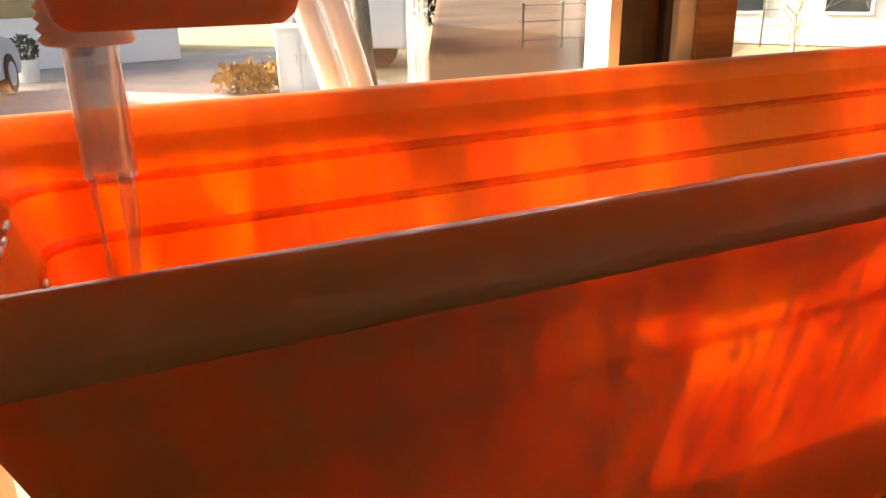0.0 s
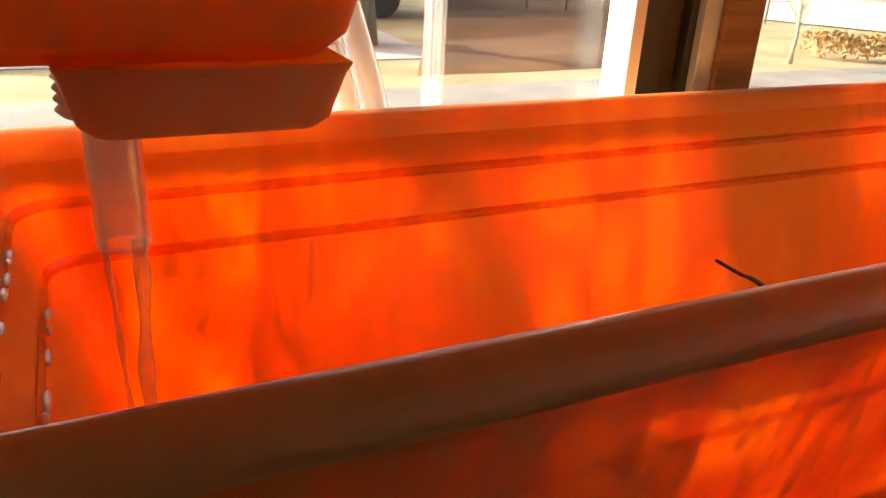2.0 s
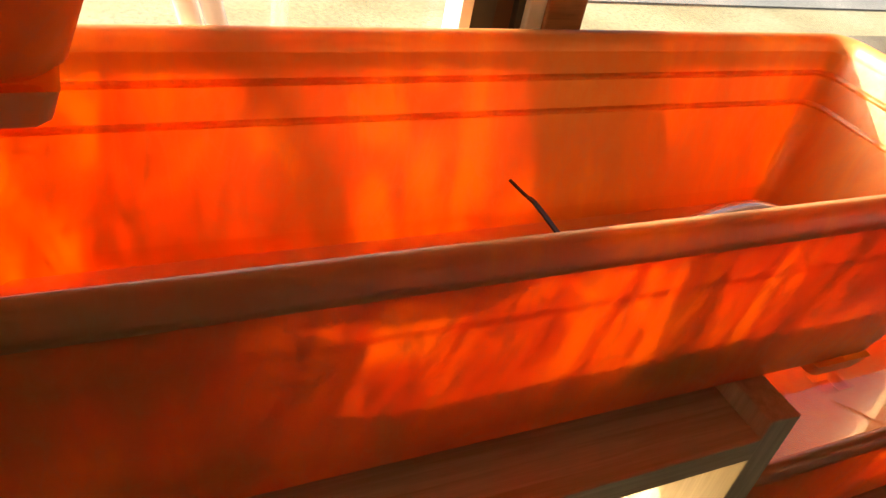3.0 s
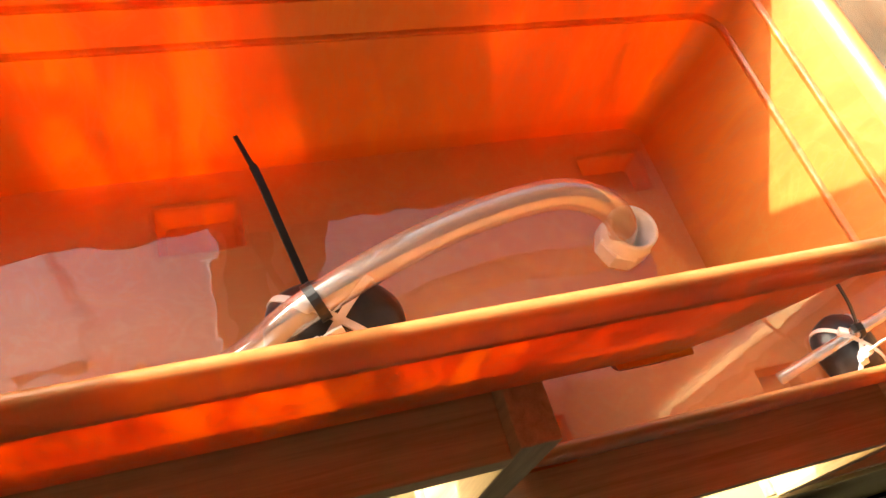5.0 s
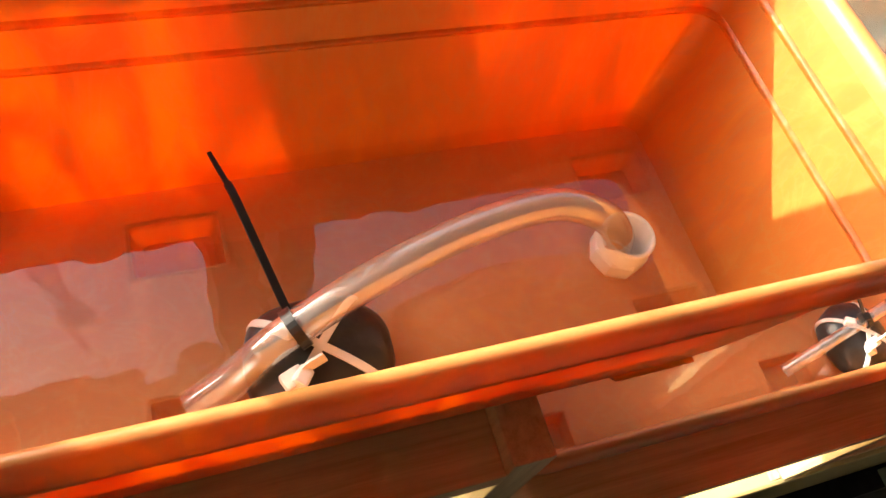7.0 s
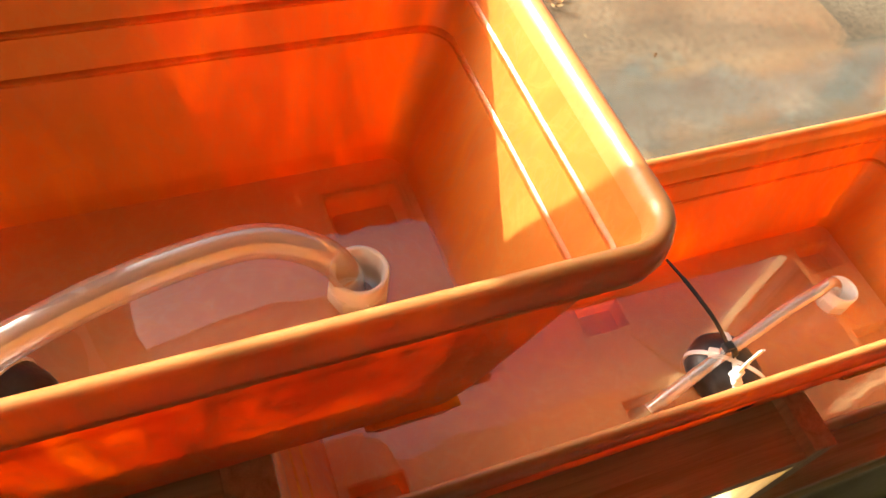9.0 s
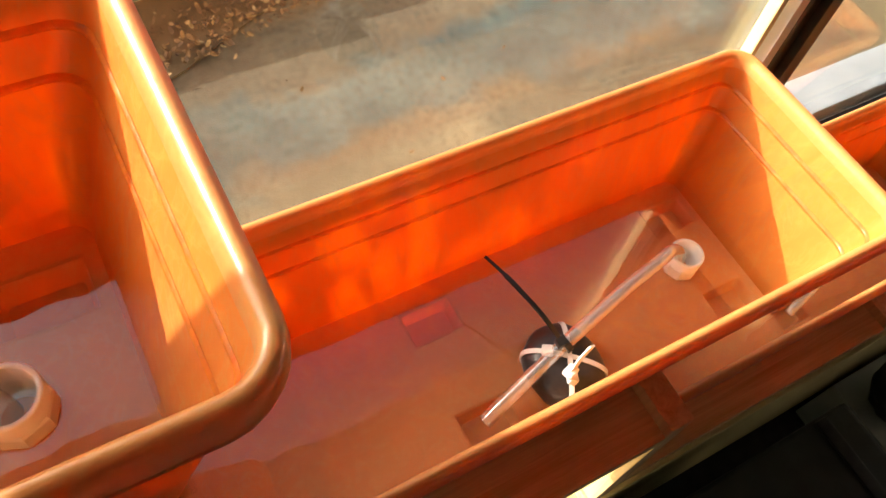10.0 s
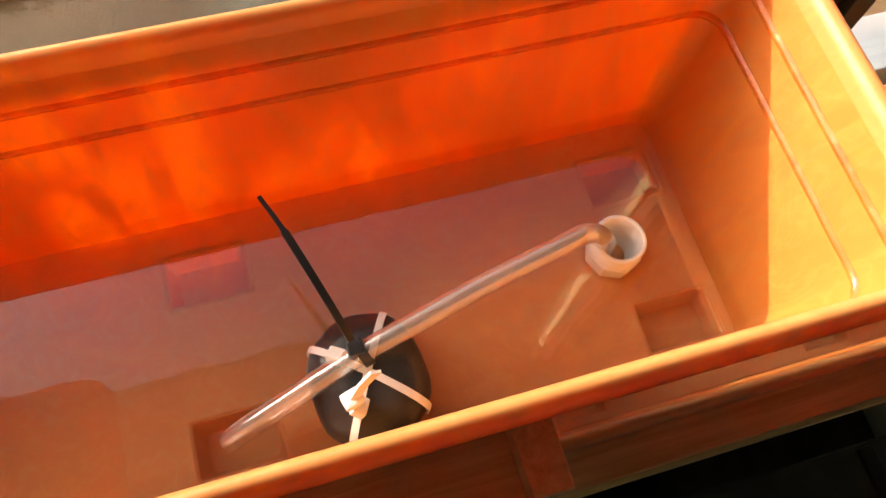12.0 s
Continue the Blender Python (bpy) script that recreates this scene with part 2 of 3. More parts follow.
EARTH = plain("brown_earth", [(0.25, (0.050, 0.018, 0.007)), (0.5, (0.105, 0.046, 0.015)), (0.75, (0.16, 0.082, 0.028))], 1.4, 0.95, bump=0.6, stretch=(0.25, 1, 1), fine=30, grain=12)
APRON = plain("pale_paving", [(0.25, (0.40, 0.33, 0.30)), (0.75, (0.54, 0.47, 0.43))], 1.6, 0.9, bump=0.5, grain=25)
HOUSE = plain("white_render", [(0.3, (0.80, 0.79, 0.76)), (0.7, (0.88, 0.87, 0.84))], 0.7, 0.8, bump=0.2)
ROOF = plain("grey_roof", [(0.3, (0.16, 0.15, 0.15)), (0.7, (0.26, 0.25, 0.24))], 3, 0.8, bump=0.4)
DARKGLASS = plain("dark_window", [(0.3, (0.02, 0.025, 0.03)), (0.7, (0.05, 0.055, 0.06))], 3, 0.1)
BARK = plain("bark", [(0.3, (0.10, 0.085, 0.06)), (0.7, (0.22, 0.18, 0.13))], 8, 0.9, bump=0.9, stretch=(3, 3, 0.6))
TWIG = plain("pale_twig", [(0.3, (0.36, 0.30, 0.20)), (0.7, (0.50, 0.43, 0.31))], 12, 0.9)
CARPAINT = plain("silver_paint", [(0.3, (0.58, 0.60, 0.62)), (0.7, (0.66, 0.68, 0.70))], 3, 0.25, metal=0.4)
REDLAMP = plain("red_lens", [(0.3, (0.55, 0.02, 0.015)), (0.7, (0.65, 0.03, 0.02))], 20, 0.2)
RUBBER = plain("tyre_rubber", [(0.3, (0.015, 0.015, 0.015)), (0.7, (0.03, 0.03, 0.03))], 20, 0.8)


# ---- mesh helpers ----
def part(name, bm, material, parent=None, label="", smooth=False):
    me = bpy.data.meshes.new(name)
    bmesh.ops.recalc_face_normals(bm, faces=bm.faces)
    bm.to_mesh(me)
    bm.free()
    me.materials.append(material)
    if smooth:
        for f in me.polygons:
            f.use_smooth = True
    ob = new(name, me)
    if parent:
        ob.parent = parent
    if label:
        ob["label"] = label
    return ob


def box(x0, x1, y0, y1, z0, z1, bevel=0.0, bm=None):
    bm2 = bmesh.new()
    bmesh.ops.create_cube(bm2, size=1, matrix=Matrix.Translation(((x0 + x1) / 2, (y0 + y1) / 2, (z0 + z1) / 2)) @ Matrix.Diagonal((x1 - x0, y1 - y0, z1 - z0, 1)))
    if bevel:
        bmesh.ops.bevel(bm2, geom=bm2.edges[:], offset=bevel, segments=2, affect="EDGES", profile=0.6)
    if bm is None:
        return bm2
    me = bpy.data.meshes.new("tmp")
    bm2.to_mesh(me)
    bm2.free()
    bm.from_mesh(me)
    bpy.data.meshes.remove(me)
    return bm


def rings(bm, loops, close=False, caps=False):
    """Skins a row of closed loops of points."""
    vs = [[bm.verts.new(p) for p in lp] for lp in loops]
    n = len(vs[0])
    pairs = list(zip(vs, vs[1:])) + ([(vs[-1], vs[0])] if close else [])
    for a, b in pairs:
        for i in range(n):
            bm.faces.new((a[i], a[(i + 1) % n], b[(i + 1) % n], b[i]))
    if caps:
        bm.faces.new(vs[0][::-1])
        bm.faces.new(vs[-1])
    return bm


def pipe(bm, pts, radii, sides=16, caps=True):
    """A swept tube along pts."""
    loops = []
    pts = [Vector(p) for p in pts]
    up = Vector((0.3, 0.2, 1)).normalized()
    side = None
    for i, p in enumerate(pts):
        d = (pts[min(i + 1, len(pts) - 1)] - pts[max(i - 1, 0)]).normalized()
        side = (d.cross(up) if side is None else (side - d * side.dot(d))).normalized()
        o = d.cross(side)
        r = radii[i] if isinstance(radii, (list, tuple)) else radii
        loops.append([p + (side * math.cos(a) + o * math.sin(a)) * r for a in [2 * math.pi * k / sides for k in range(sides)]])
    return rings(bm, loops, caps=caps)


def curve_points(ctrl, n=10):
    """Catmull-Rom through the control points."""
    c = [Vector(p) for p in ctrl]
    c = [c[0] * 2 - c[1]] + c + [c[-1] * 2 - c[-2]]
    out = []
    for i in range(1, len(c) - 2):
        for k in range(n):
            t = k / n
            a, b, d, e = c[i - 1], c[i], c[i + 1], c[i + 2]
            out.append(0.5 * (2 * b + (d - a) * t + (2 * a - 5 * b + 4 * d - e) * t * t + (3 * b - a - 3 * d + e) * t ** 3))
    out.append(c[-2])
    return out


def empty(name, label, category, group="", kind="", at=(0, 0, 0)):
    ob = new(name)
    ob.location = at
    ob.empty_display_size = 0.05
    return tagged(ob, label, category, group, kind)


# ---- flower boxes ----
STEP = Vector((0.459, 0.002, -0.2225))
RISE = Vector((-0.467, 0.0, 0.2055))
CX, CY = -0.295, 0.0895
POCKETS = [(x, x + 0.042, y, y + 0.028) for x in (-0.548, -0.322, -0.084) for y in (0.024, 0.114)]
FOOT = -0.044


def rounded(hx, hy, r, z, k=6):
    pts = []
    for sx, sy, a0 in ((1, 1, 0), (-1, 1, 90), (-1, -1, 180), (1, -1, 270)):
        for i in range(k + 1):
            a = radians(a0 + 90 * i / k)
            up = max(0.0, z) / 0.12
            lean, flare = 0.005 * up ** 2, 0.0065 * up ** 3
            pts.append((CX + sx * (hx + flare - r) + r * math.cos(a), CY + lean + sy * (hy - r) + r * math.sin(a), z))
    return pts


def inner(z, off=0.0):
    return 0.260 + 0.28 * z + off, 0.0715 + 0.164 * z + off


def build_flower_box():
    ob = empty("flower_box", "translucent terracotta-orange plastic window box with rounded rim", "flower box", "stepped flower boxes")
    prof = [(0.0, 0.0, 0.010), (0.0, 0.004, 0.012), (0.0, 0.060, 0.014), (0.0, 0.112, 0.015)]
    bead = [(0.0, 0.112, 0.015), (0.0003, 0.1175, 0.0155), (0.0018, 0.1213, 0.017), (0.0042, 0.1232, 0.019), (0.0066, 0.1228, 0.021), (0.0086, 0.1208, 0.023), (0.0097, 0.1175, 0.024),
            (0.0101, 0.1120, 0.024), (0.0102, 0.1075, 0.024), (0.0094, 0.1068, 0.023), (0.0086, 0.1075, 0.022), (0.0082, 0.1125, 0.022), (0.0026, 0.1132, 0.017), (0.0015, 0.112, 0.0165)]
    outer = [(0.0015, 0.112, 0.0165), (0.0015, 0.05, 0.016), (0.0015, 0.000, 0.015), (0.0005, -0.027, 0.014), (-0.003, -0.0312, 0.012), (-0.02, -0.0320, 0.01)]
    bm = bmesh.new()
    for pr in (prof, outer):
        rings(bm, [rounded(*inner(min(z, 0.112), o), r, z) for o, z, r in pr])
    part("wall", bm, PLASTIC, ob, smooth=True)
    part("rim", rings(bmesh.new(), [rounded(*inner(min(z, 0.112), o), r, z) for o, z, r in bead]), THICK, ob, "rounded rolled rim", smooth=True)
    for z in (0.0758, 0.0968):
        sec = [(0.0001, z - 0.0020), (-0.0004, z - 0.0012), (-0.0008, z - 0.0004), (-0.0008, z + 0.0004), (-0.0004, z + 0.0012), (0.0001, z + 0.0020)]
        part("rib", rings(bmesh.new(), [rounded(*inner(q, o), 0.0145, q) for o, q in sec]), RIBBED, ob, smooth=True)
    # floor slab with openings over the hollow feet
    hx, hy = 0.2602, 0.0717
    xs = sorted({CX - hx, CX + hx, *[v for p in POCKETS for v in p[:2]]})
    ys = sorted({CY - hy, CY + hy, *[v for p in POCKETS for v in p[2:]]})
    bm = bmesh.new()
    for z in (0.0, -0.004):
        grid = {(i, j): bm.verts.new((x, y, z)) for i, x in enumerate(xs) for j, y in enumerate(ys)}
        for i in range(len(xs) - 1):
            for j in range(len(ys) - 1):
                mx, my = (xs[i] + xs[i + 1]) / 2, (ys[j] + ys[j + 1]) / 2
                if not any(a < mx < b and c < my < d for a, b, c, d in POCKETS):
                    bm.faces.new((grid[i, j], grid[i + 1, j], grid[i + 1, j + 1], grid[i, j + 1]))
    part("floor_panel", bm, FLOORED, ob)
    bm = bmesh.new()
    bm.faces.new([bm.verts.new(p) for p in rounded(0.243, 0.0545, 0.01, -0.0320)])
    bm.faces.new([bm.verts.new(p) for p in rounded(0.243, 0.0545, 0.01, -0.0305)])
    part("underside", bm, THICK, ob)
    for a, b, c, d in POCKETS:
        bm = bmesh.new()
        def loop(o, z, r, dx=0.0):
            pts = []
            for sx, sy, a0 in ((1, 1, 0), (-1, 1, 90), (-1, -1, 180), (1, -1, 270)):
                for i in range(4):
                    t = radians(a0 + 30 * i)
                    pts.append((dx + (a + b) / 2 + sx * ((b - a) / 2 + o - r) + r * math.cos(t), (c + d) / 2 + sy * ((d - c) / 2 + o - r) + r * math.sin(t), z))
            return pts
        dx = -0.007 if a > -0.2 else 0.007
        lps = [loop(0.004, -0.0310, 0.001, dx), loop(0.0035, -0.0335, 0.004, dx), loop(0.0015, FOOT + 0.002, 0.006, dx), loop(-0.0010, FOOT, 0.004, dx)]
        ins = [loop(-0.004, -0.013, 0.003), loop(-0.0016, -0.010, 0.004), loop(-0.0006, -0.004, 0.003), loop(0.001, 0.0012, 0.002), loop(0.004, -0.0008, 0.002)]
        rings(bm, ins)
        bm.faces.new([bm.verts.new(p) for p in ins[0]])
        if not -0.4 < a < -0.2:
            rings(bm, lps)
            bm.faces.new([bm.verts.new(p) for p in lps[-1]])
        part("foot", bm, FLOORED, ob, smooth=True)
    return ob


box_a = build_flower_box()
boxes = [box_a] + [copy_thing(box_a, Matrix.Translation(v)) for v in (RISE, STEP, STEP * 2)]


# ---- the room and its window ----
GROUND = -1.66
WY = 0.215
tagged(part("floor", box(-3.5, 4.5, -3.5, 0.2, GROUND - 0.1, GROUND), DARK), "dark carpeted floor", "floor", kind="structure")
tagged(part("ceiling", box(-3.6, 4.6, -3.6, 0.36, 0.95, 1.05), WALL), "plain ceiling above the window", "ceiling", kind="structure")
tagged(part("wall_south", box(-3.6, 4.6, -3.6, -3.5, GROUND, 0.95), WALL), "plain painted room wall", "wall", kind="structure")
tagged(part("wall_west", box(-3.6, -3.5, -3.5, 0.36, GROUND, 0.95), WALL), "plain painted room wall", "wall", kind="structure")
tagged(part("wall_east", box(4.5, 4.6, -3.5, 0.36, GROUND, 0.95), WALL), "plain painted room wall", "wall", kind="structure")
tagged(part("wall_north", box(-3.5, 4.5, 0.205, 0.36, GROUND, -0.585), CREAM), "low cream wall under the window", "wall", kind="structure")
tagged(part("lintel", box(-3.5, 4.5, 0.205, 0.36, 0.72, 0.95), WALL), "wall above the window", "wall", kind="structure")
tagged(part("window_ledge", box(-3.5, 4.5, -0.028, 0.205, -0.560, -0.525, 0.004), CREAM), "cream painted window ledge in full sun", "window ledge", kind="structure")
tagged(part("wall_apron", box(-3.5, 4.5, 0.0, 0.205, GROUND, -0.561), CREAM), "wall below the ledge", "wall", kind="structure")


def build_post(x):
    """A window post: white bead, black channel, timber web, aluminium strip and timber face."""
    ob = empty("window_post", "window post of white bead, black channel, grey strip and brown timber", "window post", "window posts", "structure")
    part("bead", box(x - 0.086, x - 0.078, WY, WY + 0.022, -0.583, 0.72, 0.001), WHITE, ob)
    part("channel", box(x - 0.078, x - 0.060, WY + 0.004, WY + 0.021, -0.583, 0.72, 0.001), GASKET, ob)
    part("web", box(x - 0.060, x - 0.045, WY + 0.010, WY + 0.021, -0.583, 0.72, 0.0006), GASKET_BROWN, ob)
    part("channel", box(x - 0.045, x - 0.040, WY + 0.004, WY + 0.021, -0.583, 0.72, 0.0006), GASKET, ob)
    part("strip", box(x - 0.040, x - 0.028, WY - 0.001, WY + 0.021, -0.583, 0.72, 0.001), STEEL, ob)
    part("face", box(x - 0.028, x, WY - 0.004, WY + 0.021, -0.583, 0.72, 0.0015), WOOD_DARK, ob)
    return ob


def build_post_black(x):
    ob = empty("window_post", "window post of white bead with black and brown channels", "window post", "window posts", "structure")
    part("bead", box(x - 0.064, x - 0.051, WY, WY + 0.022, -0.583, 0.72, 0.001), WHITE, ob)
    part("channel", box(x - 0.051, x - 0.036, WY + 0.004, WY + 0.021, -0.583, 0.72, 0.001), GASKET, ob)
    part("web", box(x - 0.036, x - 0.018, WY + 0.008, WY + 0.021, -0.583, 0.72, 0.0006), GASKET_BROWN, ob)
    part("channel", box(x - 0.018, x, WY - 0.002, WY + 0.021, -0.583, 0.72, 0.001), GASKET, ob)
    part("outer_bead", box(x - 0.077, x - 0.069, WY + 0.008, WY + 0.0215, -0.583, 0.72, 0.002), CREAM, ob)
    return ob


build_post(-0.210)
build_post_black(0.620)
build_post(-1.05)
build_post_black(1.45)
build_post(-1.88)
build_post_black(2.30)
for x0, x1, low in ((-3.5, -1.97, -0.58), (-1.88, -1.14, -0.58), (-1.05, -0.299, -0.58), (-0.210, 0.55, -0.58), (0.62, 1.38, -0.40), (1.45, 2.23, -0.40), (2.30, 4.5, -0.40)):
    g = tagged(part("window_pane", box(x0, x1, WY + 0.022, WY + 0.026, low, 0.72), PANE), "large clear window pane with faint reflections", "window pane", "window panes", "structure")
    g.visible_shadow = False
rail = empty("window_rail", "white lower window rail with black gasket", "window rail", kind="structure")
part("sill_bar", box(0.624, 4.5, 0.206, 0.30, -0.458, -0.415, 0.003), WHITE, rail)
part("gasket", box(0.624, 4.5, 0.208, 0.235, -0.4145, -0.400, 0.001), GASKET, rail)
part("glazing_bead", box(0.624, 4.5, 0.242, 0.30, -0.4145, -0.385, 0.002), STEEL, rail)
part("apron_panel", box(0.624, 4.5, 0.245, 0.30, -0.584, -0.459), WHITE, rail)

# narrow sliding sash edge
sash = empty("sash_edge", "thin bright double edge of a sliding pane", "window sash", kind="structure")
part("edge", box(-0.404, -0.4015, 0.228, 0.237, -0.38, 0.72), SASH, sash)
part("edge", box(-0.3985, -0.3960, 0.228, 0.237, -0.38, 0.72), SASH, sash)


# ---- stepped timber rack ----
PLANK = FOOT - 0.0004


def build_step(off, x0, drop, front=-0.010):
    """One step: a plank and the upright at its end, which stands on the next plank, drop metres lower."""
    ob = empty("rack_step", "pine plank and upright of a stepped rack", "rack", "steps of the rack", at=off)
    part("plank", box(x0, -0.1642, front, 0.185, PLANK - 0.019, PLANK, 0.0012), WOOD, ob)
    m = part("upright", box(PLANK - drop + 0.0003, PLANK + 0.0145, front + 0.0006, 0.183, 0.140, 0.164, 0.0012), WOOD, ob, "pine upright with pale sawn edge")
    m.matrix_local = Matrix(((0, 0, -1, 0), (0, 1, 0, 0), (1, 0, 0, 0), (0, 0, 0, 1)))
    return ob


build_step(RISE, -0.70, RISE.z)
build_step(Vector((0, 0, 0)), -0.626, -STEP.z)
build_step(STEP, -0.626, -STEP.z, -0.029)
build_step(STEP * 2, -0.626, PLANK + STEP.z * 2 + 0.525, -0.027)


# ---- fittings, tubes, pebbles, water ----
def build_fitting(off, cx=-0.083, cy=0.080, k=0.9):
    ob = empty("pipe_fitting", "grey-white plastic drain fitting with clear outlet pipe", "pipe fitting", "drain fittings", at=off)
    bm = bmesh.new()
    def circ(r, z, sides=48, hexa=0.0):
        pts = []
        for i in range(sides):
            a = 2 * math.pi * i / sides
            q = r
            if hexa:
                w = (a % (math.pi / 4)) - math.pi / 8
                q = r * (1 - hexa + hexa * (math.cos(math.pi / 8) / math.cos(w)))
            pts.append((cx + k * q * math.cos(a), cy + k * q * math.sin(a), z))
        return pts
    rings(bm, [circ(0.0150, 0.0), circ(0.0166, 0.0008, hexa=1), circ(0.0172, 0.003, hexa=1), circ(0.0172, 0.011, hexa=1), circ(0.0164, 0.0128, hexa=1), circ(0.0150, 0.0132)])
    part("nut", bm, PVC, ob)
    bm = bmesh.new()
    rings(bm, [circ(0.0158, 0.0125), circ(0.0160, 0.0215), circ(0.0153, 0.0226), circ(0.0136, 0.0226), circ(0.0128, 0.0215), circ(0.0122, 0.004), circ(0.0092, 0.003), circ(0.0088, -0.034)])
    part("collar", bm, PVC, ob, smooth=True)
    bm = bmesh.new()
    loops = []
    for i in range(15):
        loops.append(circ(0.0108 if i % 2 else 0.0096, -0.0325 - i * 0.0012, sides=32))
    rings(bm, loops)
    part("thread", bm, PVC, ob, smooth=True)
    bm = bmesh.new()
    rings(bm, [circ(0.0062, -0.032), circ(0.0062, -0.0800), circ(0.0060, -0.081), circ(0.0053, -0.081), circ(0.0051, -0.0800), circ(0.0051, -0.032)])
    part("outlet_pipe", bm, OUTLET, ob, "short clear outlet pipe", smooth=True)
    return ob


build_fitting(RISE, -0.0860, 0.068, 1.0)
build_fitting(Vector((0, 0, 0)), -0.083, 0.0785)
for off in (STEP, STEP * 2):
    build_fitting(off, -0.086, 0.083)


def strap(bm, pts, outs, w, th):
    """A flat band along pts; outs point away from what it lies on."""
    loops = []
    for i, p in enumerate(pts):
        p = Vector(p)
        d = (Vector(pts[min(i + 1, len(pts) - 1)]) - Vector(pts[max(i - 1, 0)])).normalized()
        o = Vector(outs[i]).normalized()
        s = d.cross(o).normalized() * (w[i] if isinstance(w, list) else w) / 2
        o = s.cross(d).normalized() * th
        loops.append([p - s, p + s, p + s + o, p - s + o])
    return rings(bm, loops, caps=True)


def build_siphon(off, ctrl, r, pc=None, pr=None, tail=None, seed=0, turn=0, cut=None):
    """A clear siphon tube tied to a black pebble."""
    tube = empty("siphon_tube", "clear vinyl siphon tube arching into the drain fitting", "tube", "siphon tubes", at=off)
    pts = curve_points(ctrl, 12)
    bm = bmesh.new()
    pipe(bm, pts, r, 20, caps=False)
    part("tube", bm, CLEAR, tube, smooth=True)
    bm = bmesh.new()
    pipe(bm, pts, r * 0.74, 16, caps=False)
    part("bore", bm, BORE, tube, smooth=True)
    if pc is None:
        return tube
    ob = empty("weight_pebble", "smooth black pebble bound with white and black cable ties", "pebble", "pebble weights", at=off)
    bm = bmesh.new()
    bmesh.ops.create_icosphere(bm, subdivisions=4, radius=1)
    for v in bm.verts:
        q = v.co.normalized()
        f = 1 + 0.05 * noise.noise(q * 1.6 + Vector((seed, 0, 0))) + 0.02 * noise.noise(q * 4)
        e = [math.copysign(abs(c) ** 0.86, c) for c in q]
        v.co = Vector(pc) + Vector((e[0] * pr[0], e[1] * pr[1], e[2] * pr[2])) * f
    part("stone", bm, STONE, ob, smooth=True)
    for ang in (turn, turn + 82):
        a = radians(ang)
        d = Vector((math.cos(a), math.sin(a), 0))
        ring, outs = [], []
        for i in range(41):
            t = 2 * math.pi * i / 40
            q = d * math.cos(t) + Vector((0, 0, 1)) * math.sin(t)
            e = [math.copysign(abs(c) ** 0.86, c) for c in q]
            ring.append(Vector(pc) + Vector((e[0] * pr[0], e[1] * pr[1], e[2] * pr[2])) * 1.015)
            outs.append(q)
        part("white_tie", strap(bmesh.new(), ring, outs, 0.0036, 0.0012), NYLON, ob, "white cable tie")
        h = ring[13 if ang == turn else 7] + Vector((0, 0, 0.002))
        bm = box(-0.0045, 0.0045, -0.0035, 0.0035, -0.003, 0.0035, 0.0014)
        bmesh.ops.transform(bm, matrix=Matrix.Translation(h) @ pose(0, 0, 0, 20, 15, ang), verts=bm.verts)
        part("tie_head", bm, NYLON, ob)
    c0, c1 = Vector(cut[0]), Vector(cut[1])
    part("tie_tail", strap(bmesh.new(), [c0, (c0 + c1) / 2 + Vector((0, 0.001, 0)), c1], [(0.2, -1, 0.4)] * 3, 0.0052, 0.0013), NYLON, ob, "cut white tie end")
    bm = box(-0.005, 0.005, -0.004, 0.004, -0.003, 0.0035, 0.0015)
    bmesh.ops.transform(bm, matrix=Matrix.Translation(c0) @ pose(0, 0, 0, 0, 0, math.degrees(math.atan2(c1.y - c0.y, c1.x - c0.x))), verts=bm.verts)
    part("tie_head", bm, NYLON, ob)
    # black tie round the tube, with its long tail
    k = min(range(len(pts)), key=lambda i: (pts[i] - Vector(tail[0])).length)
    d = (pts[k + 1] - pts[k - 1]).normalized()
    sx = d.cross(Vector((0, 0, 1))).normalized()
    up = sx.cross(d)
    ring = [pts[k] + (sx * math.cos(t) + up * math.sin(t)) * r * 1.03 for t in [2 * math.pi * i / 24 for i in range(25)]]
    part("black_tie", strap(bmesh.new(), ring, [p - pts[k] for p in ring], 0.0048, 0.0014), BLACK, ob, "black cable tie")
    head = box(-0.004, 0.004, -0.0035, 0.0035, -0.003, 0.0035, 0.001)
    bmesh.ops.transform(head, matrix=Matrix.Translation(Vector(tail[0])), verts=head.verts)
    part("black_tie_head", head, BLACK, ob)
    line = curve_points(tail, 6)
    w = [0.0036 if i < len(line) * 0.62 else 0.0032 - 0.0014 * (i / len(line)) for i in range(len(line))]
    part("black_tail", strap(bmesh.new(), line, [(0.25, -0.2, 1)] * len(line), w, 0.0013), BLACK, ob, "upright black cable tie tail")
    return ob


BORE = make_clear("tube_bore", (0.98, 0.96, 0.95), 0.05, 0.06)
TUBE_A = [(-0.304, 0.043, 0.008), (-0.285, 0.048, 0.020), (-0.264, 0.055, 0.036), (-0.222, 0.070, 0.045), (-0.174, 0.084, 0.047), (-0.130, 0.090, 0.046), (-0.104, 0.084, 0.039), (-0.091, 0.078, 0.025), (-0.088, 0.077, 0.008)]
TAIL_A = [(-0.2585, 0.067, 0.026), (-0.2655, 0.0945, 0.035), (-0.2725, 0.122, 0.044), (-0.2755, 0.132, 0.045), (-0.2797, 0.1445, 0.0475)]
build_siphon(Vector((0, 0, 0)), TUBE_A, 0.0080, (-0.249, 0.050, 0.014), (0.034, 0.029, 0.017), TAIL_A, 3, 55, ((-0.263, 0.038, 0.031), (-0.249, 0.0435, 0.036)))
